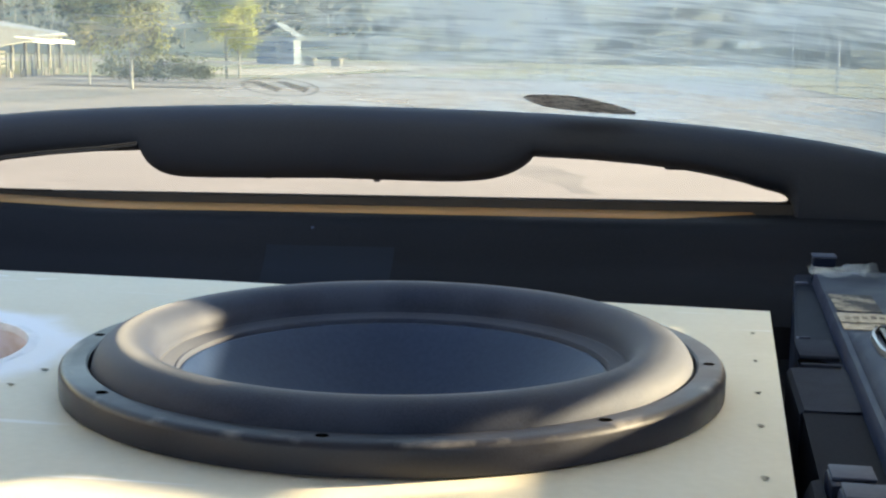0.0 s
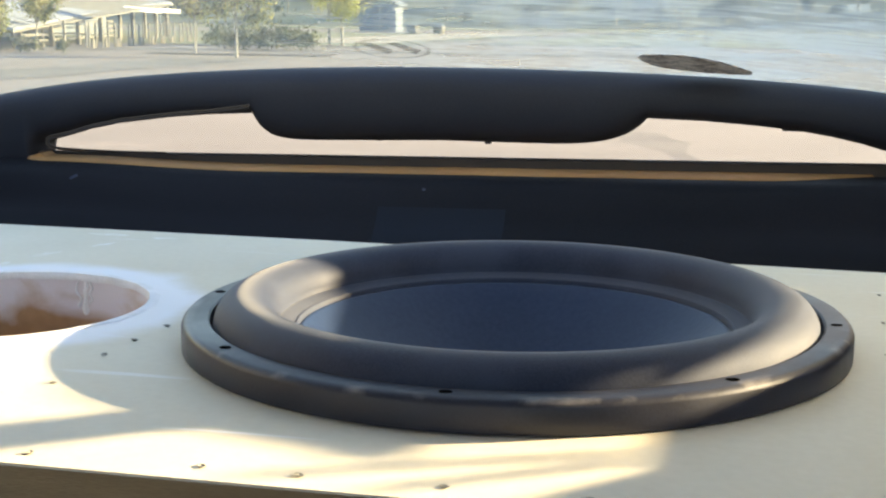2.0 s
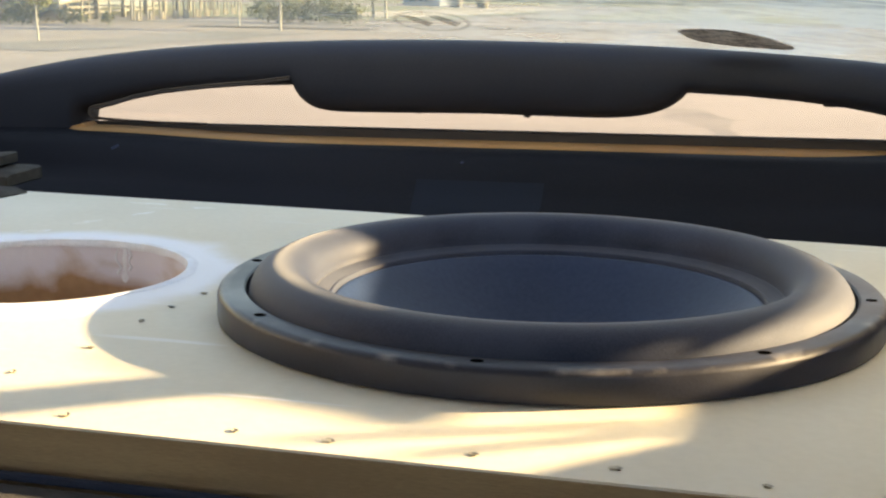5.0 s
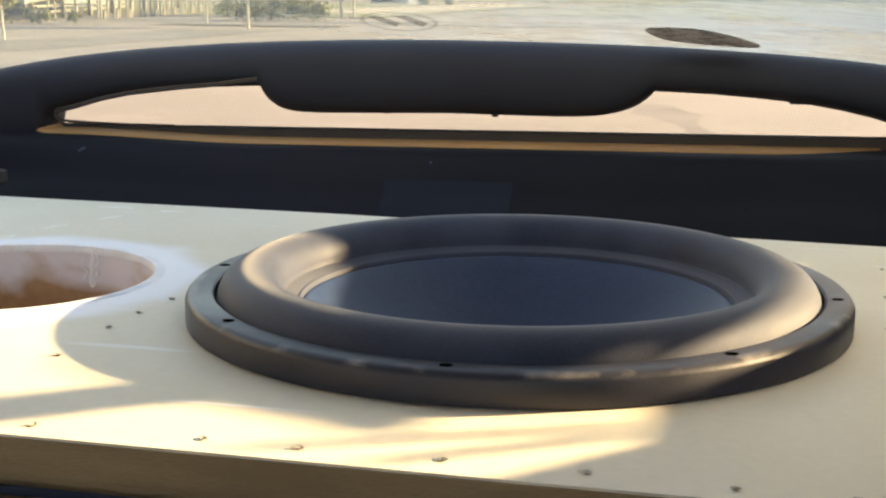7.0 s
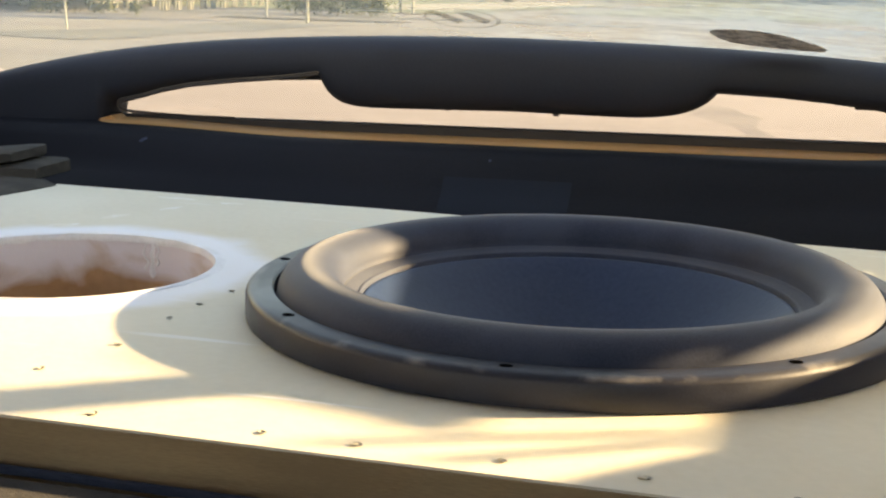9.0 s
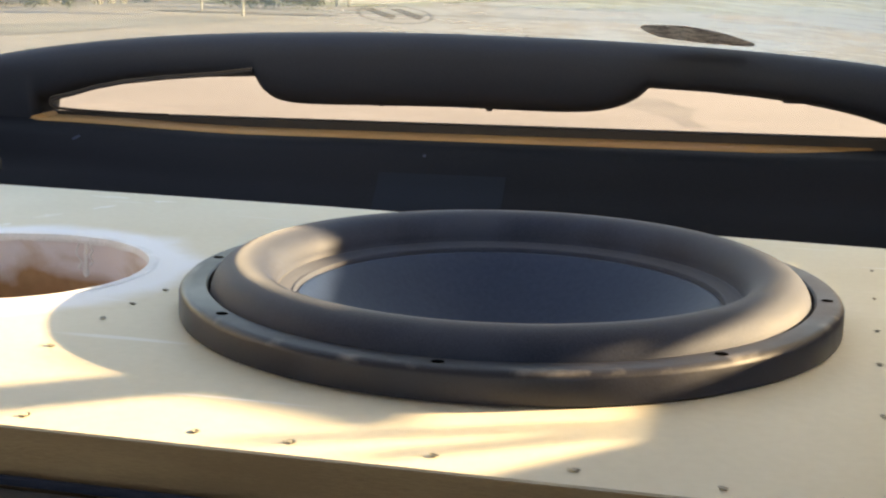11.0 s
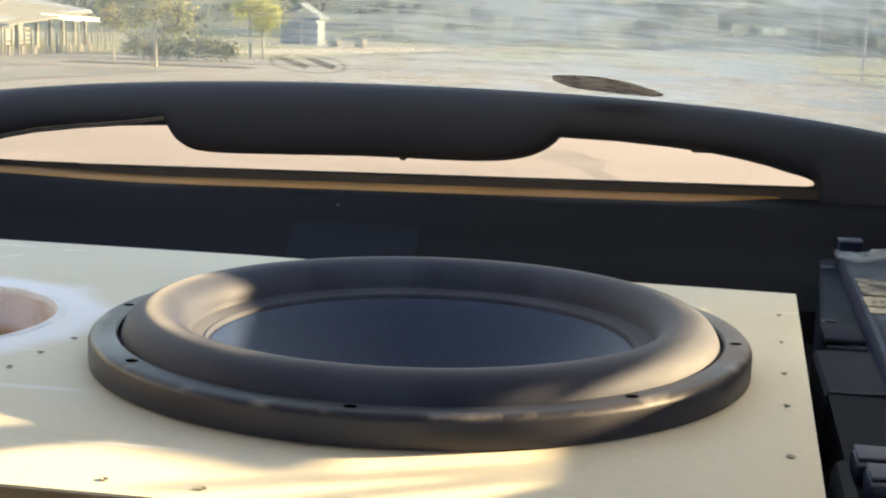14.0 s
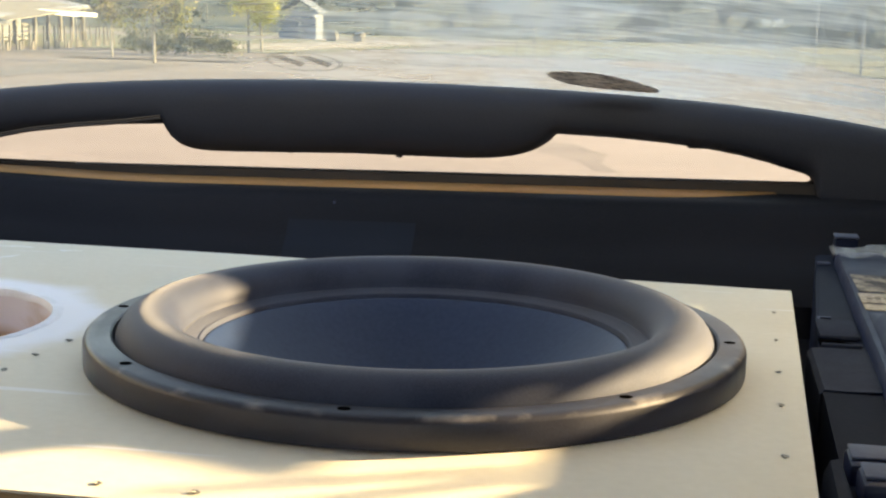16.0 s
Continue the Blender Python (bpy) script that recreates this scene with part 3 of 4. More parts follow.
def shed(x0, x1, y):
    g = ground_z(x0, y)
    s = thing("shed", "small pale grey boarded shed with a pitched roof", "shed")
    bm = box(x0, x1, y, y + 2.4, g - 0.1, g + 2.3)
    part("wall", bm, M_SHED_PALE, s, smooth=False)
    xm = (x0 + x1) / 2
    bm = loft([[(x0 - 0.3, yy, g + 2.2), (xm, yy, g + 3.4), (x1 + 0.3, yy, g + 2.2), (x1 + 0.3, yy, g + 2.32), (xm, yy, g + 3.55), (x0 - 0.3, yy, g + 2.32)]
               for yy in (y - 0.3, y + 2.7)])
    part("roof", bm, M_SHED, s, "weathered grey roof", smooth=False)
    part("door", box(xm - 0.2, xm + 0.7, y - 0.05, y - 0.01, g + 0.02, g + 1.95), M_SHED, s, "dark shed door")
    part("lamp", box(x1 - 0.25, x1 + 0.05, y - 0.3, y - 0.005, g + 1.9, g + 2.05, bevel=0.03), M_ROOF, s)


def pole(x, y, h, group, label):
    p = mesh_thing("pole", lathe([(0.001, -0.1), (0.045, -0.1), (0.035, h), (0.001, h)], 8), M_POLE, label, "pole", group)
    p.location = (x, y, ground_z(x, y))


def litter_bin(x, y):
    g = ground_z(x, y)
    b = thing("litter_bin", "brown squat bin beside the sandy path", "bin", "bins by the path")
    b.location = (x, y, g)
    part("body", lathe([(0.001, 0), (0.42, 0), (0.5, 0.62), (0.46, 0.66), (0.42, 0.6), (0.001, 0.55)], 16), M_POST, b)
    part("lid", lathe([(0.001, 0.80), (0.30, 0.76), (0.50, 0.68), (0.50, 0.665), (0.001, 0.665)], 16), M_SHED, b)


def sign_board(x, y, w):
    g = ground_z(x, y)
    b = thing("notice_board", "small white notice board on two posts", "sign", "white notice boards")
    b.location = (x, y, g)
    part("board", box(-w / 2, w / 2, -0.04, 0.0, 2.2, 3.0, bevel=0.01), M_ROOF, b)
    for k in (-1, 1):
        part("post", box(k * w * 0.4 - 0.04, k * w * 0.4 + 0.04, 0.001, 0.08, -0.1, 2.9), M_BARK, b)


def tyre_marks():
    bm = bmesh.new()
    rows = []
    for i in range(25):
        f = i / 24
        x, y = -1.40 + 0.75 * f + 0.05 * f * f, 15.2 - 3.2 * f
        w = (0.34 + 0.12 * noise.noise((f * 5, 0, 0.5))) * (0.35 + 0.65 * math.sin(math.pi * min(1, f * 1.3 + 0.08)))
        rows.append([bm.verts.new((x + k * w / 3, y, ground_z(x, y) + 0.0010)) for k in (-3, -1, 1, 3)])
    for a, b in zip(rows, rows[1:]):
        for k in range(3):
            bm.faces.new((a[k], a[k + 1], b[k + 1], b[k]))
    mesh_thing("tyre_mark", bm, M_MARK, "broad faint tyre smear on the concrete", "tyre mark")


def fence(x0, x1, y, n=7):
    f = thing("field_fence", "low timber post and rail fence on the grass", "fence")
    for i in range(n):
        x = x0 + (x1 - x0) * i / (n - 1)
        g = ground_z(x, y)
        part("post", box(x - 0.04, x + 0.04, y - 0.04, y + 0.04, g - 0.05, g + 1.0, bevel=0.01), M_BARK, f)
    g = ground_z(x0, y)
    for h in (0.5, 0.85):
        part("rail", box(x0, x1, y - 0.08, y - 0.04, g + h, g + h + 0.05), M_BARK, f)


def woods():
    rng = random.Random(9)
    cs, bm = [], bmesh.new()
    for i in range(260):
        x, y = rng.uniform(-190, 150), rng.uniform(200, 260)
        g = ground_z(x, y) + (y - 200) * 0.12
        h = rng.uniform(6, 15)
        add_limb(bm, (x, y, g - 2), (x + rng.uniform(-.4, .4), y, g + h * 0.8), 0.16, 0.05, 5)
        for k in range(4):
            cs.append((x + rng.uniform(-1.6, 1.6), y + rng.uniform(-1.6, 1.6), g + h * rng.uniform(0.12, 1.0), rng.uniform(1.2, 2.6)))
    tagged(cloud_part("woods", leaf_cloud(cs, 40, 0.5, 0.9, 4), M_WOODS), "dark mixed woods on the far slope", "woods", kind="stuff")
    mesh_thing("woods_trunks", bm, M_BARK, "bare trunks among the far woods", "woods", kind="stuff")
    bm = loft([[(-600, 205, -5.0), (600, 205, -5.0)], [(-600, 300, 10), (600, 300, 8)], [(-600, 420, 60), (600, 420, 50)]], closed=False)
    mesh_thing("hillside", bm, M_WOODS, "shaded wooded hillside closing the view", "hill", kind="structure")


def thicket(x, y, z, wide, high, seed):
    """A dark evergreen thicket on the slope: uneven clumps over a few stems."""
    rng = random.Random(seed)
    g = ground_z(x, y)
    n = max(6, int(wide * 1.6))
    cs = [(x + rng.uniform(-0.5, 0.5) * wide, y + rng.uniform(-1.5, 1.5), z + rng.uniform(-0.5, 0.5) * high, high * rng.uniform(0.22, 0.4)) for _ in range(n)]
    t = tagged(new("thicket"), "dark evergreen thicket below the woods", "bush", "evergreen thickets")
    bm = bmesh.new()
    for c in cs[:5]:
        add_limb(bm, (c[0], y, g - 0.3), (c[0], c[1], c[2]), 0.14, 0.05, 5)
    part("stems", bm, M_BARK, t)
    cloud_part("crown", leaf_cloud(cs, 170, 0.22, 0.8, seed), M_EVERGREEN, t)


# ---- car shell ----
XC = -0.23            # centre line of the car


def bar_top(x):
    d = abs(x - XC)
    return 0.1165 - 0.047 * d ** 2 - 0.135 * d ** 4 - (0.028 * d ** 1.5 if x < XC else 0.0)


def slit_low(x):
    return 0.0115 + 0.016 * (x - XC)


ARCH = ((0, 0.064), (0.235, 0.0605), (0.30, 0.0580), (0.36, 0.0533), (0.411, 0.0480), (0.461, 0.0380), (0.49, 0.0295), (0.510, 0.0245), (0.517, 0.0222), (0.521, 0.0190), (0.524, 0.0130), (0.527, 0.002), (0.53, -0.02))


def bar_low(x):
    """Underside of the spoiler bar, closing on the sill at both ends of the lower window."""
    d = abs(x - XC)
    return pchip(ARCH, d) + 0.012 * (x - XC)


def housing_drop(x):
    u = abs(x - XC) / 0.233
    return (0.0335 * (1 - u ** 12) ** 0.55 if x < XC else 0.0335 * (1 - u ** 7) ** 0.85) if u < 1 else 0.0


def build_tailgate():
    gate = thing("tailgate", "closed black plastic tailgate with a slit window under a spoiler bar", "tailgate")
    secs = []
    xs = [-1.04, -1.0, -0.95, -0.9, -0.86] + [-0.84 + 0.0025 * i for i in range(489)] + [0.42, 0.46, 0.5, 0.54, 0.58]
    for x in xs:
        d = abs(x - XC)
        top = bar_top(x)
        low = bar_low(x) - housing_drop(x) if d < 0.53 else -0.03 - 0.1 * smoothstep(0.53, 0.7, d)
        mid = top - 0.028
        bow = -0.16 * max(0, d - 0.55) ** 1.5
        n, sec = 24, []
        for k in range(n):
            a = 2 * math.pi * k / n
            c, s = math.cos(a), math.sin(a)
            sec.append((x, 0.815 + bow + 0.042 * math.copysign(abs(c) ** 0.7, c), mid + (0.028 if s > 0 else mid - low) * math.copysign(abs(s) ** 0.75, s)))
        secs.append(sec)
    bar = part("spoiler_bar", loft(secs), M_PLASTIC, gate, "black spoiler bar with the wiper housing moulded into it")
    for x in (-0.311, -0.18):
        part("clip", box(x - 0.0035, x + 0.0035, 0.80, 0.808, 0.0290, 0.034, bevel=0.001), M_PLASTIC, bar)
    part("hinge_tab", box(0.152, 0.180, 0.795, 0.815, 0.0535, 0.064, bevel=0.003), M_PLASTIC, gate)

    def sweep(x0, x1, n, profile):
        return loft([[(x, y, z) for y, z in profile(x)] for x in [x0 + (x1 - x0) * i / n for i in range(n + 1)]], closed=False)

    def lower(x):
        d = abs(x - XC)
        e = smoothstep(0.50, 0.60, d)
        zt = slit_low(x) - 0.0148 + 0.0075 * smoothstep(0.22, 0.50, XC - x)
        b = -0.16 * max(0, d - 0.55) ** 1.5
        bulge = 0.045 * smoothstep(0.28, 0.62, d)
        return [(0.84 + b, zt + 0.002), (0.735 + b, zt + 0.0005), (0.722 + b, zt - 0.003), (0.712 + b, zt - 0.012), (0.700 + b, zt - 0.03),
                (0.694 + b, zt - 0.040), (0.688 + b - 0.3 * bulge, zt - 0.048), (0.680 + b - 0.8 * bulge, zt - 0.055), (0.668 + b - bulge, zt - 0.068),
                (0.655 + b - bulge, zt - 0.09), (0.63 + b, zt - 0.125), (0.60 + b, zt - 0.17), (0.575 + b, zt - 0.24), (0.57 + b, -0.6)]
    part("inner_panel", sweep(-1.04, 0.58, 60, lower), M_PANEL, gate)

    def cover(x):
        rim = 0.0005 * smoothstep(-0.284, -0.279, x) * smoothstep(-0.138, -0.143, x)
        return [(y - 0.0004 - rim, z + 0.0004) for y, z in lower(x)[4:11]]
    part("cover_plate", loft([[(x, y, z) for y, z in cover(x)] for x in (-0.284, -0.282, -0.279, -0.25, -0.21, -0.17, -0.143, -0.140, -0.138)], closed=False), M_COVER, gate,
         "plain square cover let into the trim panel")
    for x, dx, dz in ((-0.657, 0.010, 0.005), (-0.232, 0.003, 0.002)):
        q = lower(x)[4]
        part("scuff", loft([[(x + e * dx, q[0] - 0.0012, q[1] + 0.022 + e * dz), (x + e * dx + 0.002, q[0] - 0.0012, q[1] + 0.0195 + e * dz)] for e in (-0.5, 0, 0.5)], closed=False), M_TAB, gate, "pale scuff")

    def ledge(x):
        zt = slit_low(x) - 0.0112 + 0.0080 * smoothstep(0.22, 0.50, XC - x)
        d = abs(x - XC)
        cut = 0.06 * (smoothstep(0.36, 0.53, d) if x > XC else smoothstep(0.50, 0.56, d))
        lip = 0.0016 * noise.noise((x * 9, 0.3, 0.7))
        return [(0.80, zt - 0.004), (0.80, zt), (0.752 + cut + lip, zt - 0.001), (0.749 + cut + lip, zt - 0.0025)]
    part("sill_ledge", sweep(XC - 0.55, XC + 0.52, 60, ledge), M_LEDGE_SUN, gate, "dusty brown sill below the slit window, sun put into its colour")

    def seal(x):
        zt = slit_low(x)
        return [(0.800, zt - 0.014), (0.799, zt - 0.002), (0.802, zt), (0.812, zt), (0.815, zt - 0.004), (0.815, zt - 0.010)]
    part("window_seal", sweep(XC - 0.53, XC + 0.53, 60, seal), M_SEAL, gate, "dark brown rubber window seal")
    def tube(path, y, q):
        rings = []
        for i, (x, z) in enumerate(path):
            a, b = path[max(0, i - 1)], path[min(len(path) - 1, i + 1)]
            tx, tz = b[0] - a[0], b[1] - a[1]
            h = math.hypot(tx, tz)
            rings.append([(x - tz / h * q * math.cos(w), y + q * math.sin(w), z + tx / h * q * math.cos(w)) for w in [math.pi * k / 5 for k in range(10)]])
        return loft(rings)
    tip = [(XC + d, slit_low(XC + d) + up) for d, up in ((0.46, -0.002), (0.50, -0.002), (0.513, -0.0015), (0.5195, 0.0), (0.5228, 0.0035))]
    tip += [(XC + d, bar_low(XC + d) + 0.0015) for d in (0.5222, 0.5190, 0.512, 0.49, 0.47, 0.44, 0.40, 0.36)]
    part("tip_seal", tube(tip, 0.806, 0.0018), M_SEAL, gate)
    tip = [(-d, slit_low(XC - d) + up) for d, up in ((0.36, -0.0015), (0.42, -0.001), (0.47, 0.0005), (0.50, 0.002), (0.511, 0.0032), (0.5175, 0.0055), (0.5205, 0.0090), (0.5195, 0.0120), (0.5155, 0.0142))]
    tip += [(-d, bar_low(XC - d) + up) for d, up in ((0.505, 0.0004), (0.49, 0.0004), (0.46, 0.0004), (0.42, 0.0004), (0.36, 0.0006), (0.30, 0.0012), (0.25, 0.006))]
    # lip on the front of the bar, following the round tip; its brown ring paints a lit edge
    def lip(pts, grow):
        return [(0.156 + (XC + x - grow * smoothstep(0.49, 0.52, -x) - 0.156) * 0.974, 0.209 + (z + grow * (1 if k > 6 else -0.3) - 0.209) * 0.974) for k, (x, z) in enumerate(pts)]
    part("tip_seal", tube(lip(tip, 0.0), 0.7725, 0.0015), M_SEAL, gate)
    part("tip_trim", tube(lip(tip, 0.0030)[2:], 0.7735, 0.0014), M_LIT_TIP, gate, "brown ring painted as the lit edge round the window tip")
    corner = loft([[(x, y, z) for x, z in ((-0.768, -0.0095), (-0.750, 0.0005), (-0.738, 0.0045), (-0.729, -0.002), (-0.690, -0.013), (-0.72, -0.0145))] for y in (0.770, 0.80)])
    part("corner_trim", corner, M_LEDGE_SUN, gate, "dusty brown corner trim, toned like the sunlit sill", smooth=False)
    pane = loft([[(XC - 0.56, 0.829, -0.05), (XC + 0.56, 0.829, -0.05), (XC + 0.56, 0.833, -0.05), (XC - 0.56, 0.833, -0.05)],
                 [(XC - 0.56, 0.825, 0.08), (XC + 0.56, 0.825, 0.08), (XC + 0.56, 0.829, 0.08), (XC - 0.56, 0.829, 0.08)]])
    ob = part("lower_pane", pane, M_GLASS, gate, smooth=False)
    ob.visible_shadow = False
    # sloping upper window, bowed across
    bm = bmesh.new()
    nx, ny = 32, 16
    rows = []
    for j in range(ny + 1):
        y = 0.83 - 1.03 * j / ny
        rows.append([bm.verts.new((XC - 0.68 + 1.36 * i / nx, y, glass_z(XC - 0.68 + 1.36 * i / nx, y))) for i in range(nx + 1)])
    for a, b in zip(rows, rows[1:]):
        for i in range(nx):
            bm.faces.new((a[i], a[i + 1], b[i + 1], b[i]))
    ob = part("upper_pane", bm, M_GLASS_DUSTY, gate, "dusty sloping rear window with wiping streaks")
    if ob.data.polygons[0].normal.z > 0:
        ob.data.flip_normals()
    ob.visible_shadow = False
    part("outer_skin", box(-1.03, 0.57, 0.86, 0.90, -0.72, -0.06, bevel=0.02), M_BODY, gate)


def glass_z(x, y):
    return bar_top(x) - 0.006 + 0.29 * (0.83 - y) - 0.05 * (0.83 - y) ** 2


def build_shell():
    # right side, out of view: a low belt, a wide rear pillar and window openings between
    def wall(name, x0, x1, label, blocks):
        w = tagged(new(name), label, "car body", kind="structure")
        for nm, y0, y1, z0, z1 in blocks:
            part(nm, box(x0, x1, y0, y1, z0, z1, bevel=0.012), M_PANEL, w)
    wall("wall_right", 0.50, 0.56, "dark trimmed car side with window openings",
         [("rear_pillar", 0.36, 0.86, 0.108, 0.62), ("front_pillar", -2.3, -1.75, 0.128, 0.62), ("door_pillar", -0.66, -0.24, 0.128, 0.62), ("front_rail", -1.752, -0.658, 0.50, 0.62), ("roof_rail", -0.242, 0.362, 0.375, 0.62)])
    # belt heights are set by where the sun has to pass
    tops = ((-2.3, 0.1272), (0.020, 0.1272), (0.050, 0.1250), (0.075, 0.1215), (0.105, 0.1165), (0.16, 0.1110), (0.30, 0.1060), (0.80, 0.1050))
    part("belt", loft([[(0.50, y, -0.8), (0.56, y, -0.8), (0.56, y, z - 0.004), (0.553, y, z), (0.507, y, z), (0.50, y, z - 0.004)] for y, z in tops]), M_PANEL, bpy.data.objects["wall_right"])
    # unseen block, added to hold sky light off the board's rear right
    part("sky_block", loft([[(xi + 0.03, y, 0.11), (xi, y, 0.16), (xi, y, 0.40), (xi + 0.04, y, 0.46), (0.499, y, 0.46), (0.499, y, 0.11)] for y, xi in ((0.372, 0.375), (0.40, 0.352), (0.60, 0.388), (0.858, 0.43))]), M_PANEL, bpy.data.objects["wall_right"])
    # unseen added panel, its outline cut to shape the sun on the speaker
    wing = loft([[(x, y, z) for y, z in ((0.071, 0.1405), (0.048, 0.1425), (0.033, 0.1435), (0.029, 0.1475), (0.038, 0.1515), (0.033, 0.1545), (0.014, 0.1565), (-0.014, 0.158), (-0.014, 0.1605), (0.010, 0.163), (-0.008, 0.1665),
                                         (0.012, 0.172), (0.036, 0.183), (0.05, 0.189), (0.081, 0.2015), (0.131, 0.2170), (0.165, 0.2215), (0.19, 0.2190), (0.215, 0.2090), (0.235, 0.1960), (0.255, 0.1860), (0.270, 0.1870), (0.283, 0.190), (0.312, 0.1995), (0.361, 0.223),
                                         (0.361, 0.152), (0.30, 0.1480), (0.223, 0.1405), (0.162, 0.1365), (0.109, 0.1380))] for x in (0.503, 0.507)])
    part("sun_mask", wing, M_PANEL, bpy.data.objects["wall_right"], smooth=False)
    wall("wall_left", -1.03, -0.97, "dark trimmed car side with window openings",
         [("belt", -2.3, 0.80, -0.8, 0.18), ("front_pillar", -2.3, -1.75, 0.178, 0.62), ("door_pillar", -0.80, -0.5, 0.178, 0.62), ("front_rail", -1.752, -0.798, 0.50, 0.62)])
    # unseen shape, added so its slanted top cuts the front sun patch
    seat = thing("sun_patch_stop", "unseen dark slope added to bound the front sun patch", "seat")
    part("cushion", loft([[(x, -0.30, -0.3), (x, -0.060, -0.3), (x, -0.058, 0.118), (x, -0.071, 0.1245), (x, -0.087, 0.1325), (x, -0.12, 0.147), (x, -0.30, 0.20), (x, -0.42, 0.19), (x, -0.44, -0.3)] for x in (0.477, 0.486)]), M_CARPET, seat)
    # unseen strap, placed after the shadow band it has to cast
    belt = thing("streak_straps", "unseen black strap and added cords that cast the shade streaks", "seat belt")
    strap = loft([[(x, 0.0865 + 0.69 * k - 0.72 * 0.0195 * e, 0.186 - 0.72 * k - 0.69 * 0.0195 * e) for x, e in ((0.496, -1), (0.496, 1), (0.4975, 1), (0.4975, -1))] for k in (0.0, -0.06, -0.12, -0.25)])
    part("strap", strap, M_CARPET, belt)
    # cords are added to break the sun patch into grey streaks
    for y0, y1, z1 in ((-0.0215, -0.0215, 0.177), (-0.034, -0.052, 0.158)):
        for k in range(4):
            d = 0.0042 * (k - 1.5)
            part("cord", loft([[(x, y + d + e, z) for x, e in ((0.496, -0.0009), (0.496, 0.0009), (0.4978, 0.0009), (0.4978, -0.0009))] for y, z in ((y0, 0.1255), (y1, z1))]), M_CARPET, belt, "added thin cord that half shades the front sun patch")
    part("strap_end", box(0.4945, 0.4985, 0.055, 0.110, 0.160, 0.186, bevel=0.001), M_PLASTIC, belt)
    low = thing("rear_seat", "folded black seat back in front of the box", "seat")
    part("cushion", box(-0.80, 0.24, -0.62, -0.2935, -0.40, -0.0215, bevel=0.012, segments=3), M_CARPET, low)
    part("piping", box(-0.80, 0.24, -0.2965, -0.2915, -0.0235, -0.0195, bevel=0.0015), M_TAPE, low, "grey edge piping")
    tagged(part("ceiling", box(-1.03, 0.56, -2.3, -0.2, 0.58, 0.63, bevel=0.01), M_LINER), "grey cloth headliner", "ceiling", kind="structure")
    tagged(part("floor", box(-1.03, 0.56, -2.3, 0.86, -0.72, -0.66), M_CARPET), "black carpeted car floor", "floor", kind="structure")
    tagged(part("wall_front", box(-1.03, 0.56, -2.36, -2.3, -0.72, 0.20), M_PANEL), "dark dashboard wall", "car body", kind="structure")
    # unseen wall, added only to keep the low sun off the rear window
    along, across = Vector((math.cos(SUN_AZ), math.sin(SUN_AZ), 0)), Vector((-math.sin(SUN_AZ), math.cos(SUN_AZ), 0))
    nb = tagged(part("wall_sun_block", box(-0.15, 0.15, -1.65, 1.65, -1.2, 4.0), M_SHED), "unseen plain wall added to shade the rear window", "wall", kind="structure")
    nb.matrix_world = Matrix.Translation(along * 5.0 + across * 2.0) @ pose(0, 0, 0, 0, 0, math.degrees(SUN_AZ))
    # unseen reflector wall, added for warm fill through the left windows
    tagged(part("wall_warm_fill", box(-6.3, -6.0, -6.0, 5.5, -1.3, 2.4), M_PLASTER), "unseen cream wall added to bounce warm light into the car", "wall", kind="structure")
    # left quarter trim beside the box
    q = thing("quarter_trim", "grey stepped side trim moulding beside the box", "trim")
    def inner(y):
        return -0.542 + 0.016 * smoothstep(0.20, 0.30, y)
    part("panel", loft([[(-0.97, y, -0.3), (inner(y), y, -0.3), (inner(y), y, 0.001), (inner(y) - 0.012, y, 0.005), (-0.65, y, 0.006), (-0.97, y, 0.008)]
                        for y in [0.05 + 0.02 * i for i in range(13)]]), M_SIDE, q)
    # two stepped mouldings behind it
    for end, z0, z1, fall in ((-0.553, 0.001, 0.0145, 0.06), (-0.578, 0.0155, 0.0265, 0.19)):
        secs = []
        for x, k in ((-0.93, 1.0), (-0.60, 1.0), (end - 0.010, 1.0), (end - 0.003, 0.92), (end, 0.7)):
            d, m = -fall * (end - x) * 0.6, (z1 - z0) / 2
            secs.append([(x, y, (z0 + z1) / 2 + d + zz * m * k) for y, zz in ((0.303, -1), (0.300, -0.7), (0.300, 0.6), (0.305, 1), (0.36, 1.1), (0.36, -1))])
        part("moulding", loft(secs), M_SIDE, q)


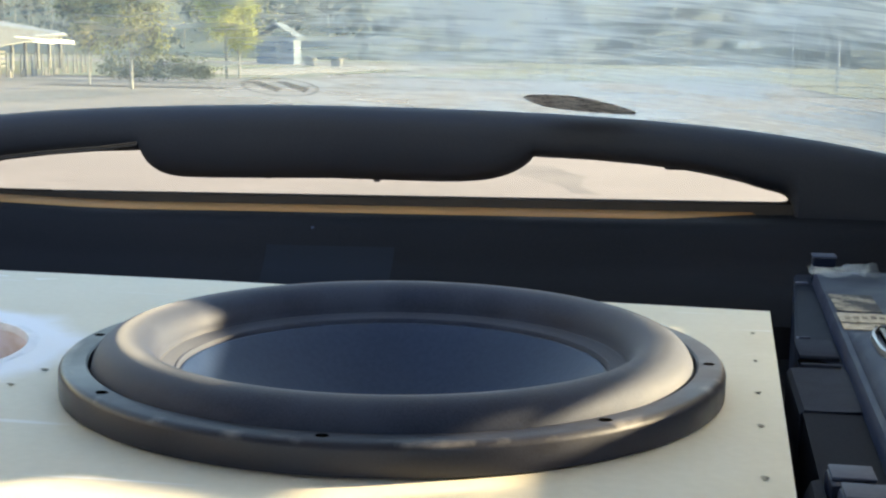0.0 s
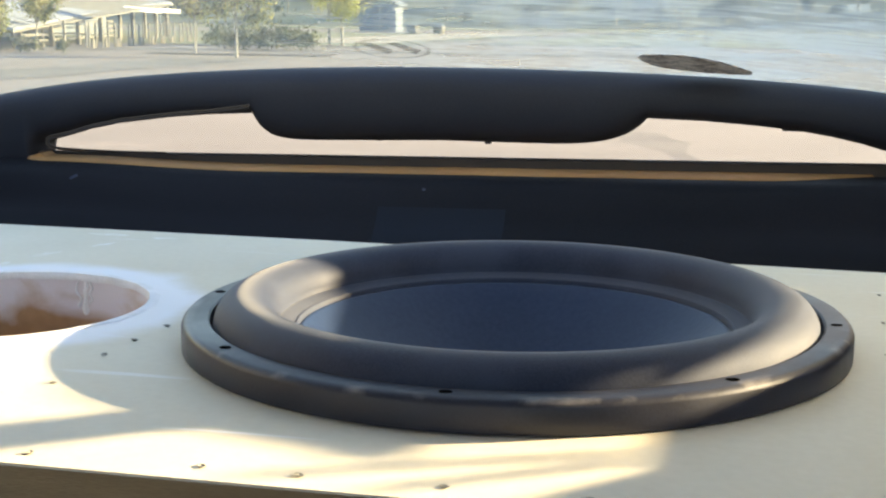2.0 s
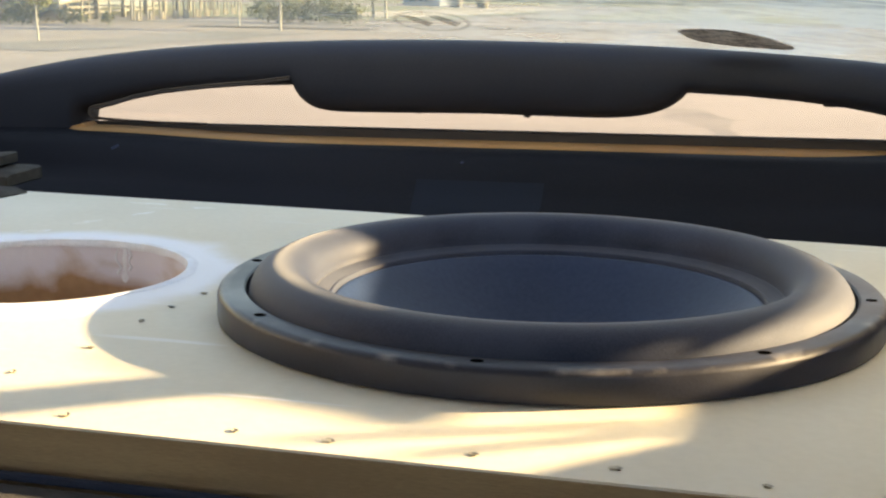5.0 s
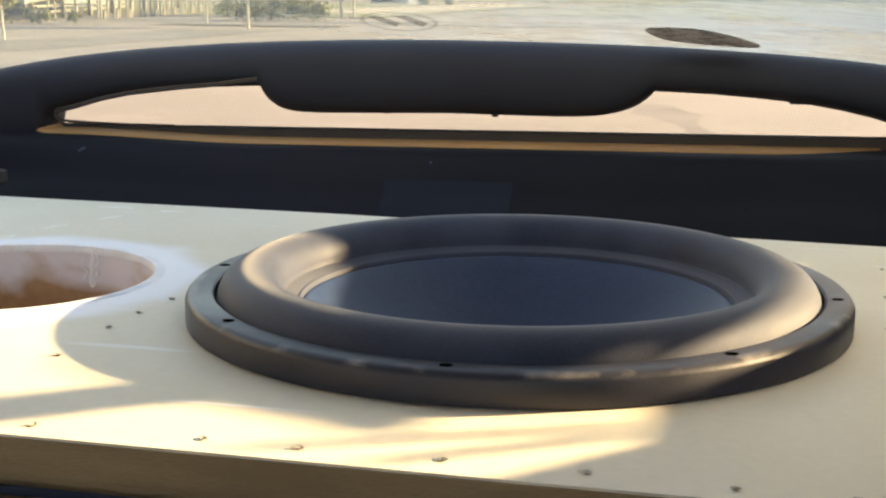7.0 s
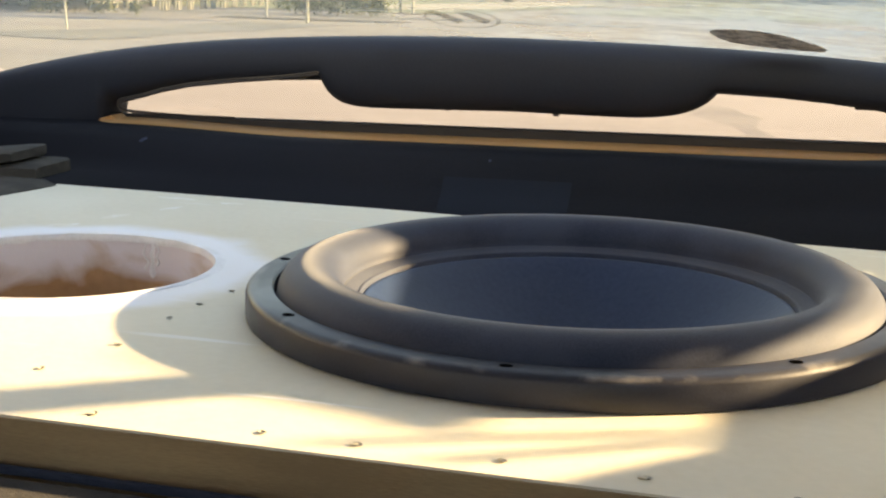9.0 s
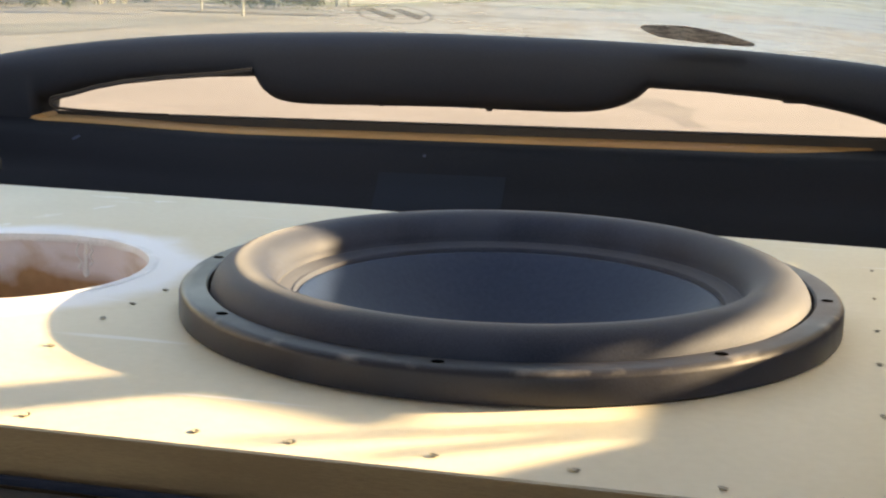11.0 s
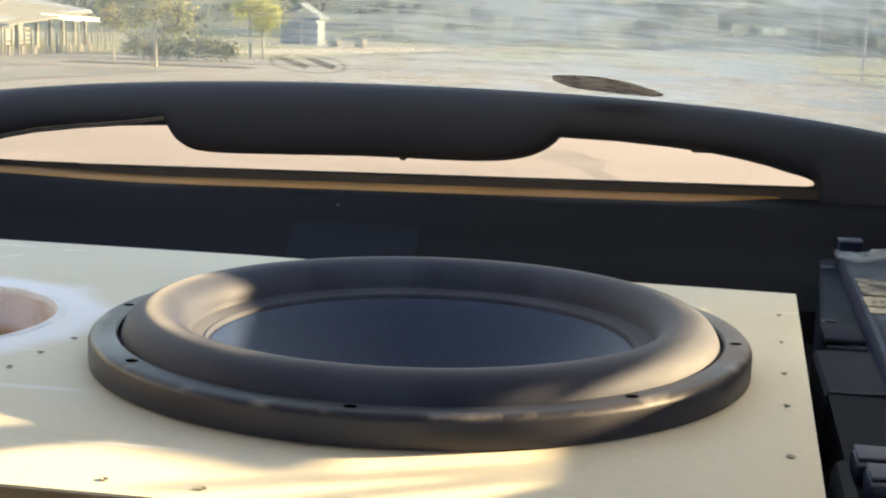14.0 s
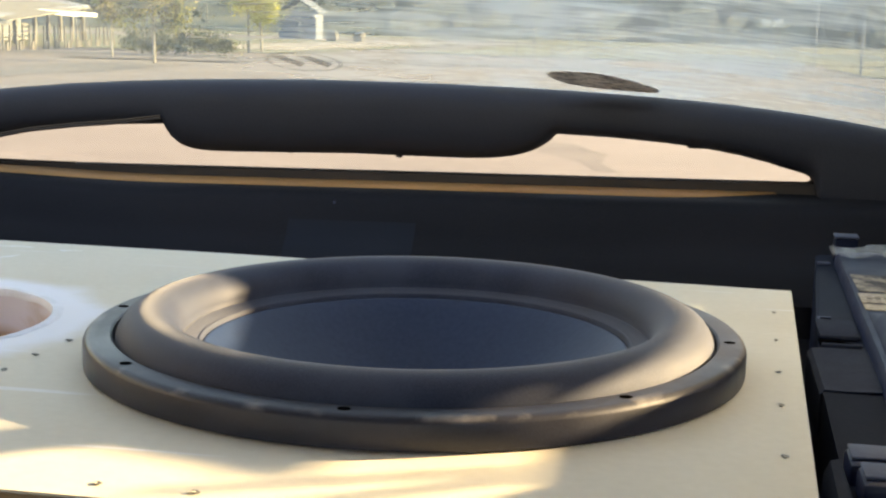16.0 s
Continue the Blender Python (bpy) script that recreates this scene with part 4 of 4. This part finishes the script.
# ---- loudspeaker ----
def build_sub():
    s = thing("subwoofer", "large black subwoofer with a fat rubber surround set in the board", "loudspeaker")
    ring = part("frame_ring", lathe([(0.160, 0.001), (0.1968, 0.001), (0.197, 0.0025), (0.197, 0.0140), (0.1964, 0.0156), (0.1948, 0.0172), (0.1925, 0.0180), (0.1815, 0.0182),
                                     (0.1802, 0.0172), (0.1800, 0.010), (0.160, 0.010), (0.160, 0.001)], 160), M_RING, s)
    pts = [(0.1790, 0.009)]
    for k in range(0, 29):
        a = math.pi * k / 28
        c = math.cos(a)
        pts.append((0.1590 + (0.0200 if c > 0 else 0.0178) * c, (0.0105 if c > 0 else 0.0130) + (0.0207 if c > 0 else 0.0182) * math.sin(a) ** 0.9))
    pts += [(0.1407, 0.0121), (0.1400, 0.0119), (0.1393, 0.0121), (0.1384, 0.0117), (0.1345, 0.0107), (0.1312, 0.0098), (0.1304, 0.0102), (0.1297, 0.0099), (0.1292, 0.0088), (0.1289, 0.0066)]
    part("surround", lathe(pts, 160), M_RUBBER, s)
    prof = [(0.1300, 0.0052), (0.1288, 0.0054), (0.1280, 0.0072), (0.1270, 0.0071)]
    for k in range(17):
        r = 0.1262 - 0.1252 * k / 16
        prof.append((r, 0.0066 - 0.070 * (1 - (r / 0.1262) ** 1.75)))
    part("cone", lathe(prof, 128), M_CONE, s)
    part("basket", lathe([(0.165, 0.0), (0.160, -0.06), (0.09, -0.16), (0.001, -0.165)], 48), M_RING, s)
    bolt = lathe([(0.0001, 0.0001), (0.0026, 0.0001), (0.0032, 0.0004), (0.0035, 0.0002)], 16)
    me = finish("bolt_hole", bolt, M_HOLE)
    for k in range(8):
        o = new("bolt_hole", me)
        a = radians(45 * k + 0.5)
        o.parent, o.matrix_basis = ring, Matrix.Translation((0.1872 * math.cos(a), 0.1872 * math.sin(a), 0.0181)) @ Matrix.Diagonal((1, 0.8, 1, 1))


BOX_L, BOX_R, BOX_F, BOX_B = -0.60, 0.237, -0.283, 0.290
SMEARS = (((-0.412, 0.161), (-0.399, 0.189), 0.0032), ((-0.387, 0.215), (-0.376, 0.238), 0.0026), ((-0.42, 0.273), (-0.377, 0.271), 0.0035),
          ((-0.434, 0.122), (-0.413, 0.136), 0.004), ((-0.357, 0.266), (-0.333, 0.266), 0.003))
FRONT_SCREWS = (-0.171, -0.089, -0.044, 0.020, 0.081, 0.142, 0.19)
RIGHT_SCREWS = (0.18, 0.093, 0.010, -0.062, -0.154)
LEFT_SCREWS = ((-0.213, -0.026), (-0.217, -0.064), (-0.218, -0.101), (-0.218, -0.161))


def build_box():
    b = thing("speaker_box", "cream-topped fibreboard speaker box with countersunk screws", "speaker box")
    outline = [(BOX_L, BOX_F), (BOX_R - 0.0165, BOX_F), (BOX_R + 0.002, BOX_B - 0.0245), (-0.21, BOX_B + 0.002), (BOX_L, BOX_B + 0.010)]
    top = part("baffle_board", plate(outline, -0.018, 0.0, [circle(0, 0, 0.172, 96), circle(*PORT)]), M_BOARD, b, smooth=False)
    part("front_panel", box(BOX_L, BOX_R - 0.014, BOX_F + 0.0005, BOX_F + 0.0175, -0.42, -0.0182), M_EDGE, b)
    part("back_panel", box(BOX_L, BOX_R, BOX_B - 0.04, BOX_B - 0.022, -0.42, -0.0182), M_EDGE, b)
    part("side_panel", box(BOX_R - 0.034, BOX_R - 0.016, BOX_F + 0.018, BOX_B - 0.041, -0.42, -0.0182), M_CARPET, b)
    part("side_panel", box(BOX_L, BOX_L + 0.018, BOX_F + 0.018, BOX_B - 0.041, -0.42, -0.0182), M_EDGE, b)
    part("base_panel", box(BOX_L, BOX_R, BOX_F, BOX_B, -0.66, -0.4202), M_EDGE, b)
    part("edge_band", box(BOX_L, BOX_R - 0.014, BOX_F - 0.0012, BOX_F - 0.0002, -0.0178, -0.0012), M_EDGE, b, "raw brown fibreboard front edge")
    r = PORT[2]
    t = part("port_tube", lathe([(r + 0.004, -0.0185), (r - 0.0004, -0.0185), (r - 0.0008, -0.0008), (r - 0.0013, -0.006), (r - 0.0018, -0.05), (r - 0.002, -0.30)], 96, PORT[:2]), M_TUBE, b,
             "brown card port tube smeared with white glue")
    bead = []
    for k in range(145):
        a = 2 * math.pi * k / 144
        ca, sa = math.cos(a), math.sin(a)
        w = 0.0045 + 0.0025 * noise.noise((ca * 2.2, sa * 2.2, 0.3)) + 0.0015 * noise.noise((ca * 9, sa * 9, 2))
        h = 0.0009 + 0.0005 * noise.noise((ca * 6, sa * 6, 5))
        bead.append([(PORT[0] + q * ca, PORT[1] + q * sa, z) for q, z in ((r - 0.0022, -0.0045 + 0.004 * noise.noise((ca * 7, sa * 7, 9)) * 0.3), (r - 0.0024, -0.0025), (r - 0.0014, h * 0.7), (r + 0.002, h), (r + w * 0.6, h * 0.7), (r + w, 0.0002))])
    part("filler_bead", loft(bead, closed=False), M_FILLER, t, "white filler smeared round the port rim")
    for (xa, ya), (xb, yb), wide in SMEARS:
        d = math.hypot(xb - xa, yb - ya)
        ux, uy = (xb - xa) / d, (yb - ya) / d
        secs = []
        for k in range(15):
            f = k / 14
            w = 1.25 * wide * (0.10 + math.sin(math.pi * f) ** 0.7) * (1 + 0.5 * noise.noise((f * 6, xa * 50, 1.0)))
            off = 0.003 * noise.noise((f * 2.5, ya * 50, 2.0))
            secs.append([(xa + ux * d * f - uy * (e * w + off), ya + uy * d * f + ux * (e * w + off), z) for e, z in ((-1, 0.0001), (0, 0.0006), (1, 0.0001))])
        part("filler_smear", loft(secs, closed=False), M_SMEAR, top, "thin white smear of filler")
    for ang, length, wide in ((82, 0.026, 0.0024), (79.5, 0.017, 0.0012), (85.5, 0.021, 0.0011)):
        secs = []
        for k in range(13):
            f = k / 12
            w = wide * (0.55 + 0.9 * abs(noise.noise((f * 3, ang, 0.2))) + (0.5 if f > 0.8 else 0)) * (1 if f < 0.97 else 0.4)
            th = 0.0005 + 0.0008 * abs(noise.noise((f * 7, ang, 4.0)))
            a = radians(ang) + 0.05 * noise.noise((f * 3, ang, 7.0))
            ca, sa = math.cos(a), math.sin(a)
            secs.append([(PORT[0] + (r - 0.0018 - d) * ca - e * w * sa, PORT[1] + (r - 0.0018 - d) * sa + e * w * ca, -0.004 - length * f)
                         for e, d in ((-1, -0.0002), (-0.6, th * 0.7), (0, th), (0.6, th * 0.7), (1, -0.0002))])
        part("glue_run", loft(secs), M_FILLER, t, "run of pale glue down the tube")
    screw = finish("screw", lathe([(0.0001, -0.0006), (0.0008, -0.0005), (0.0016, 0.0003), (0.0019, 0.0002)], 12), M_SCREW)
    chip = finish("chip", box(-0.0020, 0.0020, -0.0012, 0.0012, 0.0, 0.0003, bevel=0.0001), M_CHIP)
    rng = random.Random(3)
    spots = [(x, -0.2675 + 0.003 * rng.uniform(-1, 1)) for x in FRONT_SCREWS] + [(0.2195 - 0.008 * (0.1 - y) / 0.25, y) for y in RIGHT_SCREWS] + list(LEFT_SCREWS) + [(-0.232, -0.214)]
    for i, (x, y) in enumerate(spots):
        o = new("screw", screw)
        o.parent, o.matrix_basis = top, pose(x, y, 0.0005, rng.uniform(-6, 6), rng.uniform(-6, 6), rng.uniform(0, 90)) @ Matrix.Diagonal((0.75, 1.2, 1, 1) if y in RIGHT_SCREWS[:3] else (1, 1.5, 1, 1))
        if i < len(FRONT_SCREWS) and i % 2 == 0:
            c = new("chip", chip)
            c.parent, c.matrix_basis = top, pose(x - 0.0016, y - 0.0006, 0.0005, 0, 0, rng.uniform(-30, 30))


# ---- black case beside the box ----
def build_case():
    c = thing("equipment_case", "scuffed black plastic case with tape and clear film, beside the box", "case")
    part("lower_body", plate([(0.238, -0.42), (0.49, -0.42), (0.49, 0.049), (0.2464, 0.049)], -0.42, -0.0198), M_CASE_DULL, c)
    bm = plate([(0.2465, 0.05), (0.49, 0.05), (0.49, 0.56), (0.2805, 0.56), (0.259, 0.27)], -0.42, -0.020)
    bmesh.ops.bevel(bm, geom=[e for e in bm.edges if all(v.co.z > -0.03 for v in e.verts) and len(e.link_faces) == 2 and e.calc_face_angle(0) > 0.5], offset=0.002, segments=2, affect='EDGES')
    part("body", bm, M_CASE, c)

    def rim_x(y):
        return 0.281 + 0.023 * y
    lid = part("lid", loft([[(rim_x(y), y, -0.0195), (rim_x(y) + 0.001, y, -0.0120), (rim_x(y) + 0.003, y, -0.0085), (rim_x(y) + 0.008, y, -0.0072), (0.320, y, -0.0070), (0.489, y, -0.007), (0.489, y, -0.0195)]
                            for y in (-0.40, -0.394, 0.0, 0.50, 0.506)]), M_LID, c)
    part("hinge_knuckle", box(0.294, 0.315, 0.520, 0.540, -0.03, 0.0025, bevel=0.0025), M_CASE, c)
    part("hinge_cap", box(0.2935, 0.3155, 0.5195, 0.5405, 0.0026, 0.0046, bevel=0.0008), M_TAB, c, "pale cap on the hinge")
    part("rim_clip", box(0.2775, 0.289, 0.500, 0.505, -0.0198, -0.0172, bevel=0.001), M_TAB, c)
    part("rim_step", box(0.2555, 0.284, 0.191, 0.246, -0.0198, -0.0160, bevel=0.0015), M_TAPE, c)
    part("rim_lip", box(0.2545, 0.282, 0.161, 0.1655, -0.0198, -0.0155, bevel=0.001), M_TAPE, c)
    part("latch_recess", plate([(0.2545, 0.166), (0.267, 0.1665), (0.280, 0.178), (0.268, 0.189), (0.2545, 0.1905)], -0.0197, -0.0190), M_HOLE, c, smooth=False)
    for x0, x1, y0, y1 in ((0.2595, 0.2615, 0.250, 0.268), (0.2616, 0.2700, 0.2655, 0.268)):
        part("bracket", box(x0, x1, y0, y1, -0.0199, -0.0188, bevel=0.0004), M_TAB, c, "pale moulded bracket")
    for y0, x0, dx, z1 in ((-0.100, 0.2445, 0.0245, -0.0062), (-0.136, 0.2470, 0.034, -0.0042)):
        la = part("latch", box(x0, x0 + dx, y0 - 0.030, y0, -0.022, z1 - 0.0022, bevel=0.003), M_LID, c)
        # paler plate puts the lit upper face of the latch into colour
        part("latch_tab", box(x0 + 0.0012, x0 + dx - 0.0012, y0 - 0.024, y0 - 0.0015, z1 - 0.0021, z1, bevel=0.0009), M_TAB, la, "pale lilac-grey latch top, toned as lit")
    part("shoulder", loft([[(0.2325 + 0.02 * (y + 0.1), y, -0.06), (0.2355 + 0.02 * (y + 0.1), y, -0.024), (0.2385 + 0.02 * (y + 0.1), y, -0.0175), (0.2435, y, -0.016), (0.2440, y, -0.06)] for y in (-0.40, -0.12, -0.105, -0.098)]), M_TAPE, c)
    # cloth tape folded over the rim
    bm = loft([[(0.2445, y, -0.050), (0.2448, y, -0.0215), (0.2475, y, -0.0185), (0.262, y, -0.0182 + 0.0006 * math.sin(y * 90)), (0.2845, y, -0.0178), (0.2848, y, -0.0188), (0.248, y, -0.0196), (0.2460, y, -0.050)]
               for y in [0.048 + 0.004 * i for i in range(29)]])
    part("tape_patch", bm, M_TAPE, c, "grey cloth tape folded over the case rim")
    for y0, y1, x0, x1, mat, text in ((0.314, 0.386, 0.2945, 0.329, M_LABEL, "rubbed brown paper label"), (0.270, 0.306, 0.2925, 0.348, M_PAPER, "cream printed paper label"), (0.243, 0.264, 0.2920, 0.332, M_PAPER, "torn cream paper label")):
        n, k = 14, 0.0012
        outer = [(x0 + (x1 - x0) * i / n, y0 + k * noise.noise((i * 0.9, y0 * 70, 1))) for i in range(n + 1)] + [(x1 - (x1 - x0) * i / n, y1 + 2 * k * noise.noise((i * 0.9, y1 * 70, 2))) for i in range(n + 1)]
        part("worn_label", plate(outer, -0.0069, -0.0063), mat, lid, text, smooth=False)
    for k in range(7):
        part("printed_bar", box(0.297 + 0.0066 * k, 0.3012 + 0.0066 * k, 0.281 + 0.0009 * k, 0.291 + 0.0009 * k, -0.00628, -0.00618), M_LABEL, lid, "line of faded print")
    # raised front half of the lid, with an oval vent in it
    secs = []
    for k in range(16):
        y = -0.399 + 0.634 * k / 15
        f = smoothstep(0.236, 0.190, y)
        secs.append([(rim_x(y) + 0.0065 + dx, y, -0.0070 + f * z) for dx, z in ((0, 0), (0.002, 0.004), (0.007, 0.0085), (0.016, 0.0115), (0.04, 0.013), (0.10, 0.0135), (0.192, 0.014), (0.192, 0))])
    part("lid_hump", loft(secs), M_LID, lid)
    vx, vy, hw, hl, vz = 0.343, 0.140, 0.040, 0.062, 0.0064
    rim = []
    for k in range(49):
        a = 2 * math.pi * k / 48
        ca, sa = math.cos(a), math.sin(a)
        ex, ey = math.copysign(abs(ca) ** 0.7, ca), math.copysign(abs(sa) ** 0.7, sa)
        rim.append([(vx + (hw + q) * ex, vy + (hl + q) * ey, vz + z) for q, z in ((0, -0.002), (0, 0.001), (0.0012, 0.0018), (0.003, 0.001), (0.0035, -0.003))])
    part("vent_rim", loft(rim, closed=False), M_STEEL, lid, "bright oval vent rim")
    part("vent_back", box(vx - hw * 0.9, vx + hw * 0.9, vy - hl * 0.9, vy + hl * 0.9, vz - 0.0012, vz - 0.0002), M_HOLE, lid)
    for k in range(8):
        x = vx - 0.033 + 0.0094 * k
        w = hl * 0.93 * (1 - abs((x - vx) / hw) ** 2.8) ** 0.36
        part("vent_slat", box(x - 0.0018, x + 0.0018, vy - w, vy + w, vz, vz + 0.0016, bevel=0.0004), M_STEEL, lid)
    # crumpled film over the rear of the lid
    bm = bmesh.new()
    rows = []
    for j in range(9):
        row = []
        for i in range(25):
            x, y = 0.287 + 0.062 * i / 24, 0.462 + 0.041 * j / 8
            row.append(bm.verts.new((x, y + 0.006 * math.sin(i * 0.6), -0.005 + 0.009 * abs(noise.noise((x * 60, y * 90, 1))) + 0.005 * math.exp(-((i - 19) / 7) ** 2) * (j / 8))))
        rows.append(row)
    for a, b in zip(rows, rows[1:]):
        for i in range(24):
            bm.faces.new((a[i], a[i + 1], b[i + 1], b[i]))
    part("film_scrap", bm, M_FILM, lid, "crumpled clear plastic film")


def film_material(low, high):
    m = bpy.data.materials.new("clear_film")
    m.use_nodes = True
    n, l = m.node_tree.nodes, m.node_tree.links
    b = n["Principled BSDF"]
    b.inputs["Base Color"].default_value = (0.42, 0.44, 0.47, 1)
    b.inputs["Roughness"].default_value = 0.22
    t = n.new("ShaderNodeBsdfTransparent")
    x = n.new("ShaderNodeMixShader")
    nz = n.new("ShaderNodeTexNoise")
    nz.inputs["Scale"].default_value = 60
    mr = n.new("ShaderNodeMapRange")
    mr.inputs[1].default_value, mr.inputs[2].default_value = 0.40, 0.66
    mr.inputs[3].default_value, mr.inputs[4].default_value = low, high
    l.new(nz.outputs[0], mr.inputs[0])
    l.new(mr.outputs[0], x.inputs[0])
    l.new(t.outputs[0], x.inputs[1])
    l.new(b.outputs[0], x.inputs[2])
    l.new(x.outputs[0], n["Material Output"].inputs[0])
    return m


M_FILM = film_material(0.04, 0.60)
M_FILM.node_tree.nodes["Principled BSDF"].inputs["Base Color"].default_value = (0.62, 0.65, 0.64, 1)


def dried_drops():
    """Small pale dried drops on the inside of the rear window."""
    rng = random.Random(12)
    bm = bmesh.new()
    for k in range(46):
        x, y, q = rng.uniform(-0.35, 0.42), rng.uniform(0.30, 0.79), rng.uniform(0.0005, 0.0011)
        vs = [bm.verts.new((x + q * ca * 1.2, y + q * sa * 2.2, glass_z(x, y + q * sa * 2.2) - 0.0009)) for ca, sa in ((math.cos(a), math.sin(a)) for a in [math.pi * i / 4 for i in range(8)])]
        bm.faces.new(vs)
    mesh_thing("dried_drops", bm, M_PRINT, "small pale dried drops on the window", "drops", kind="stuff", smooth=False)


def build_stickers():
    def on_glass(pts, lift):
        bm = bmesh.new()
        n = len(pts)
        top = [bm.verts.new((x, y, glass_z(x, y) - 0.0010 - lift)) for x, y in pts]
        low = [bm.verts.new((x, y, glass_z(x, y) - 0.0015 - lift)) for x, y in pts]
        bm.faces.new(top)
        bm.faces.new(low[::-1])
        for i in range(n):
            bm.faces.new((top[i], low[i], low[(i + 1) % n], top[(i + 1) % n]))
        return bm
    outline = [(-0.0025, 0.7294), (0.0033, 0.7185), (0.018, 0.7125), (0.0475, 0.7104), (0.0734, 0.7213), (0.0963, 0.7399), (0.1154, 0.7623), (0.119, 0.7692),
               (0.1171, 0.7812), (0.0954, 0.7849), (0.062, 0.7842), (0.0378, 0.7782), (0.0169, 0.7692), (0.0042, 0.7512)]
    st = mesh_thing("window_sticker", on_glass(outline, 0), M_STICKER, "dark faded many-sided sticker on the rear window", "sticker")
    # faded print: a few uneven strokes
    rng = random.Random(4)
    for k in range(0, 9, 2):
        u, v = 0.024 + 0.0095 * k, 0.722 + 0.0052 * k + rng.uniform(-0.004, 0.012)
        w, h, lean = rng.uniform(0.006, 0.010), rng.uniform(0.002, 0.004), rng.uniform(-0.004, 0.006)
        bar = [(u, v), (u + w, v + 0.35 * w), (u + w + lean, v + 0.35 * w + h), (u + lean, v + h)]
        part("faded_bar", on_glass(bar, 0.0009), M_PRINT, st, "faded print", smooth=False)
    # pale round decal
    ox, oy, r = -0.273, 0.719, 0.044
    dc = thing("round_decal", "pale round window decal with a plain ring", "sticker")
    bm = bmesh.new()
    a_ring, b_ring = [], []
    for x, y in circle(ox, oy, r, 48):
        a_ring.append(bm.verts.new((x, y, glass_z(x, y) - 0.0010)))
    for x, y in circle(ox, oy, r * 0.88, 48):
        b_ring.append(bm.verts.new((x, y, glass_z(x, y) - 0.0010)))
    for i in range(48):
        bm.faces.new((a_ring[i], a_ring[(i + 1) % 48], b_ring[(i + 1) % 48], b_ring[i]))
    part("ring", bm, M_DECAL, dc)
    for sx in (-1, 1):
        q = [(ox + sx * 0.016 - 0.014, oy - 0.026), (ox + sx * 0.016 - 0.002, oy - 0.028), (ox + sx * 0.016 + 0.016, oy + 0.006), (ox + sx * 0.016 + 0.006, oy + 0.022)]
        part("shape", on_glass(q, 0), M_DECAL, dc, smooth=False)


M_DECAL = film_material(0.2, 0.5)
M_DECAL.node_tree.nodes["Principled BSDF"].inputs["Base Color"].default_value = (0.30, 0.31, 0.27, 1)


build_ground()
woods()
shelter()
palisade((-24.6, 47.5), (-27.6, 64.5), 21, 0.95)
shed(-35.9, -32.6, 120)
hedge(-20.6, -16.6, 49.5, 0.85, 1.4, 2, "clipped brown-green hedge at the edge of the yard")
hedge(-23.4, -18.9, 56, 1.0, 1.6, 6, "loose yellowing shrubs behind the hedge")
hedge(-26.3, -24.4, 41, 0.85, 0.8, 8, "loose green shrub at the edge of the yard")
hedge(-24.2, -23.5, 41.6, 0.75, 0.5, 9, "small green shrub beside a young tree")
hedge(-21.9, -21.5, 40.0, 0.65, 0.3, 10, "tuft of tall dry yellow grass")
tree(-15.85, 39.9, 1.2, 4.4, 2.8, M_LEAF, 11, "young street tree with yellowing leaves", 0.058)
tree(-18.5, 43.0, 1.4, 4.2, 2.0, M_LEAF, 12, "young street tree with yellowing leaves", 0.04)
tree(-18.4, 57, 1.55, 5.0, 2.9, M_LEAF_Y, 13, "young tree with a bright yellow-green crown", 0.075)
tree(-17.9, 57.2, 1.6, 4.6, 2.3, M_LEAF_Y, 14, "young tree with a bright yellow-green crown", 0.07)
tree(-11.3, 100, 2.2, 8.0, 2.6, M_LEAF, 17, "slim yellow tree at the edge of the lawn", 0.10)
tree(-17.2, 28.4, 0.95, 3.2, 1.5, M_LEAF, 21, "slim young tree with thin yellowing leaves", 0.030)
tree(-25.0, 44.4, 1.1, 3.8, 1.7, M_LEAF, 22, "slim young tree with thin yellowing leaves", 0.042)
fence(-27.2, -25.4, 48.9, 3)
fence(-8.5, -3.4, 68)
fence(-17.0, -13.0, 92)
for x, y, h in ((-28.5, 206, 16), (-42, 207, 16), (-33.5, 118, 2.6), (-51, 112, 8), (5.4, 48, 2.8), (4.9, 61, 2.8), (4.6, 92, 3.6)):
    pole(x, y, h, "thin light poles", "thin pale galvanised pole")
for x in (-28.0, -25.9):
    litter_bin(x, 108)
for x, w in ((6.6, 0.9), (7.8, 1.0)):
    sign_board(x, 148, w)
for k, (x, z, wide, high) in enumerate(((-37.5, 0.0, 4.5, 1.7), (-27.0, -0.3, 4.6, 2.2), (-17.6, -1.2, 4.4, 2.2), (-13.1, 0.6, 3.0, 2.4), (-3.8, 0.4, 6.0, 3.2),
                                         (0.9, 1.6, 3.0, 2.3), (4.6, -1.0, 5.4, 2.0), (16.0, -3.6, 4.4, 2.9), (20.3, -3.0, 4.8, 2.6), (-6.5, -2.4, 3.0, 1.8))):
    thicket(x, 185 + (k % 3), z, wide, high, 30 + k)
tyre_marks()
build_shell()
build_tailgate()
build_stickers()
dried_drops()
build_box()
build_sub()
build_case()
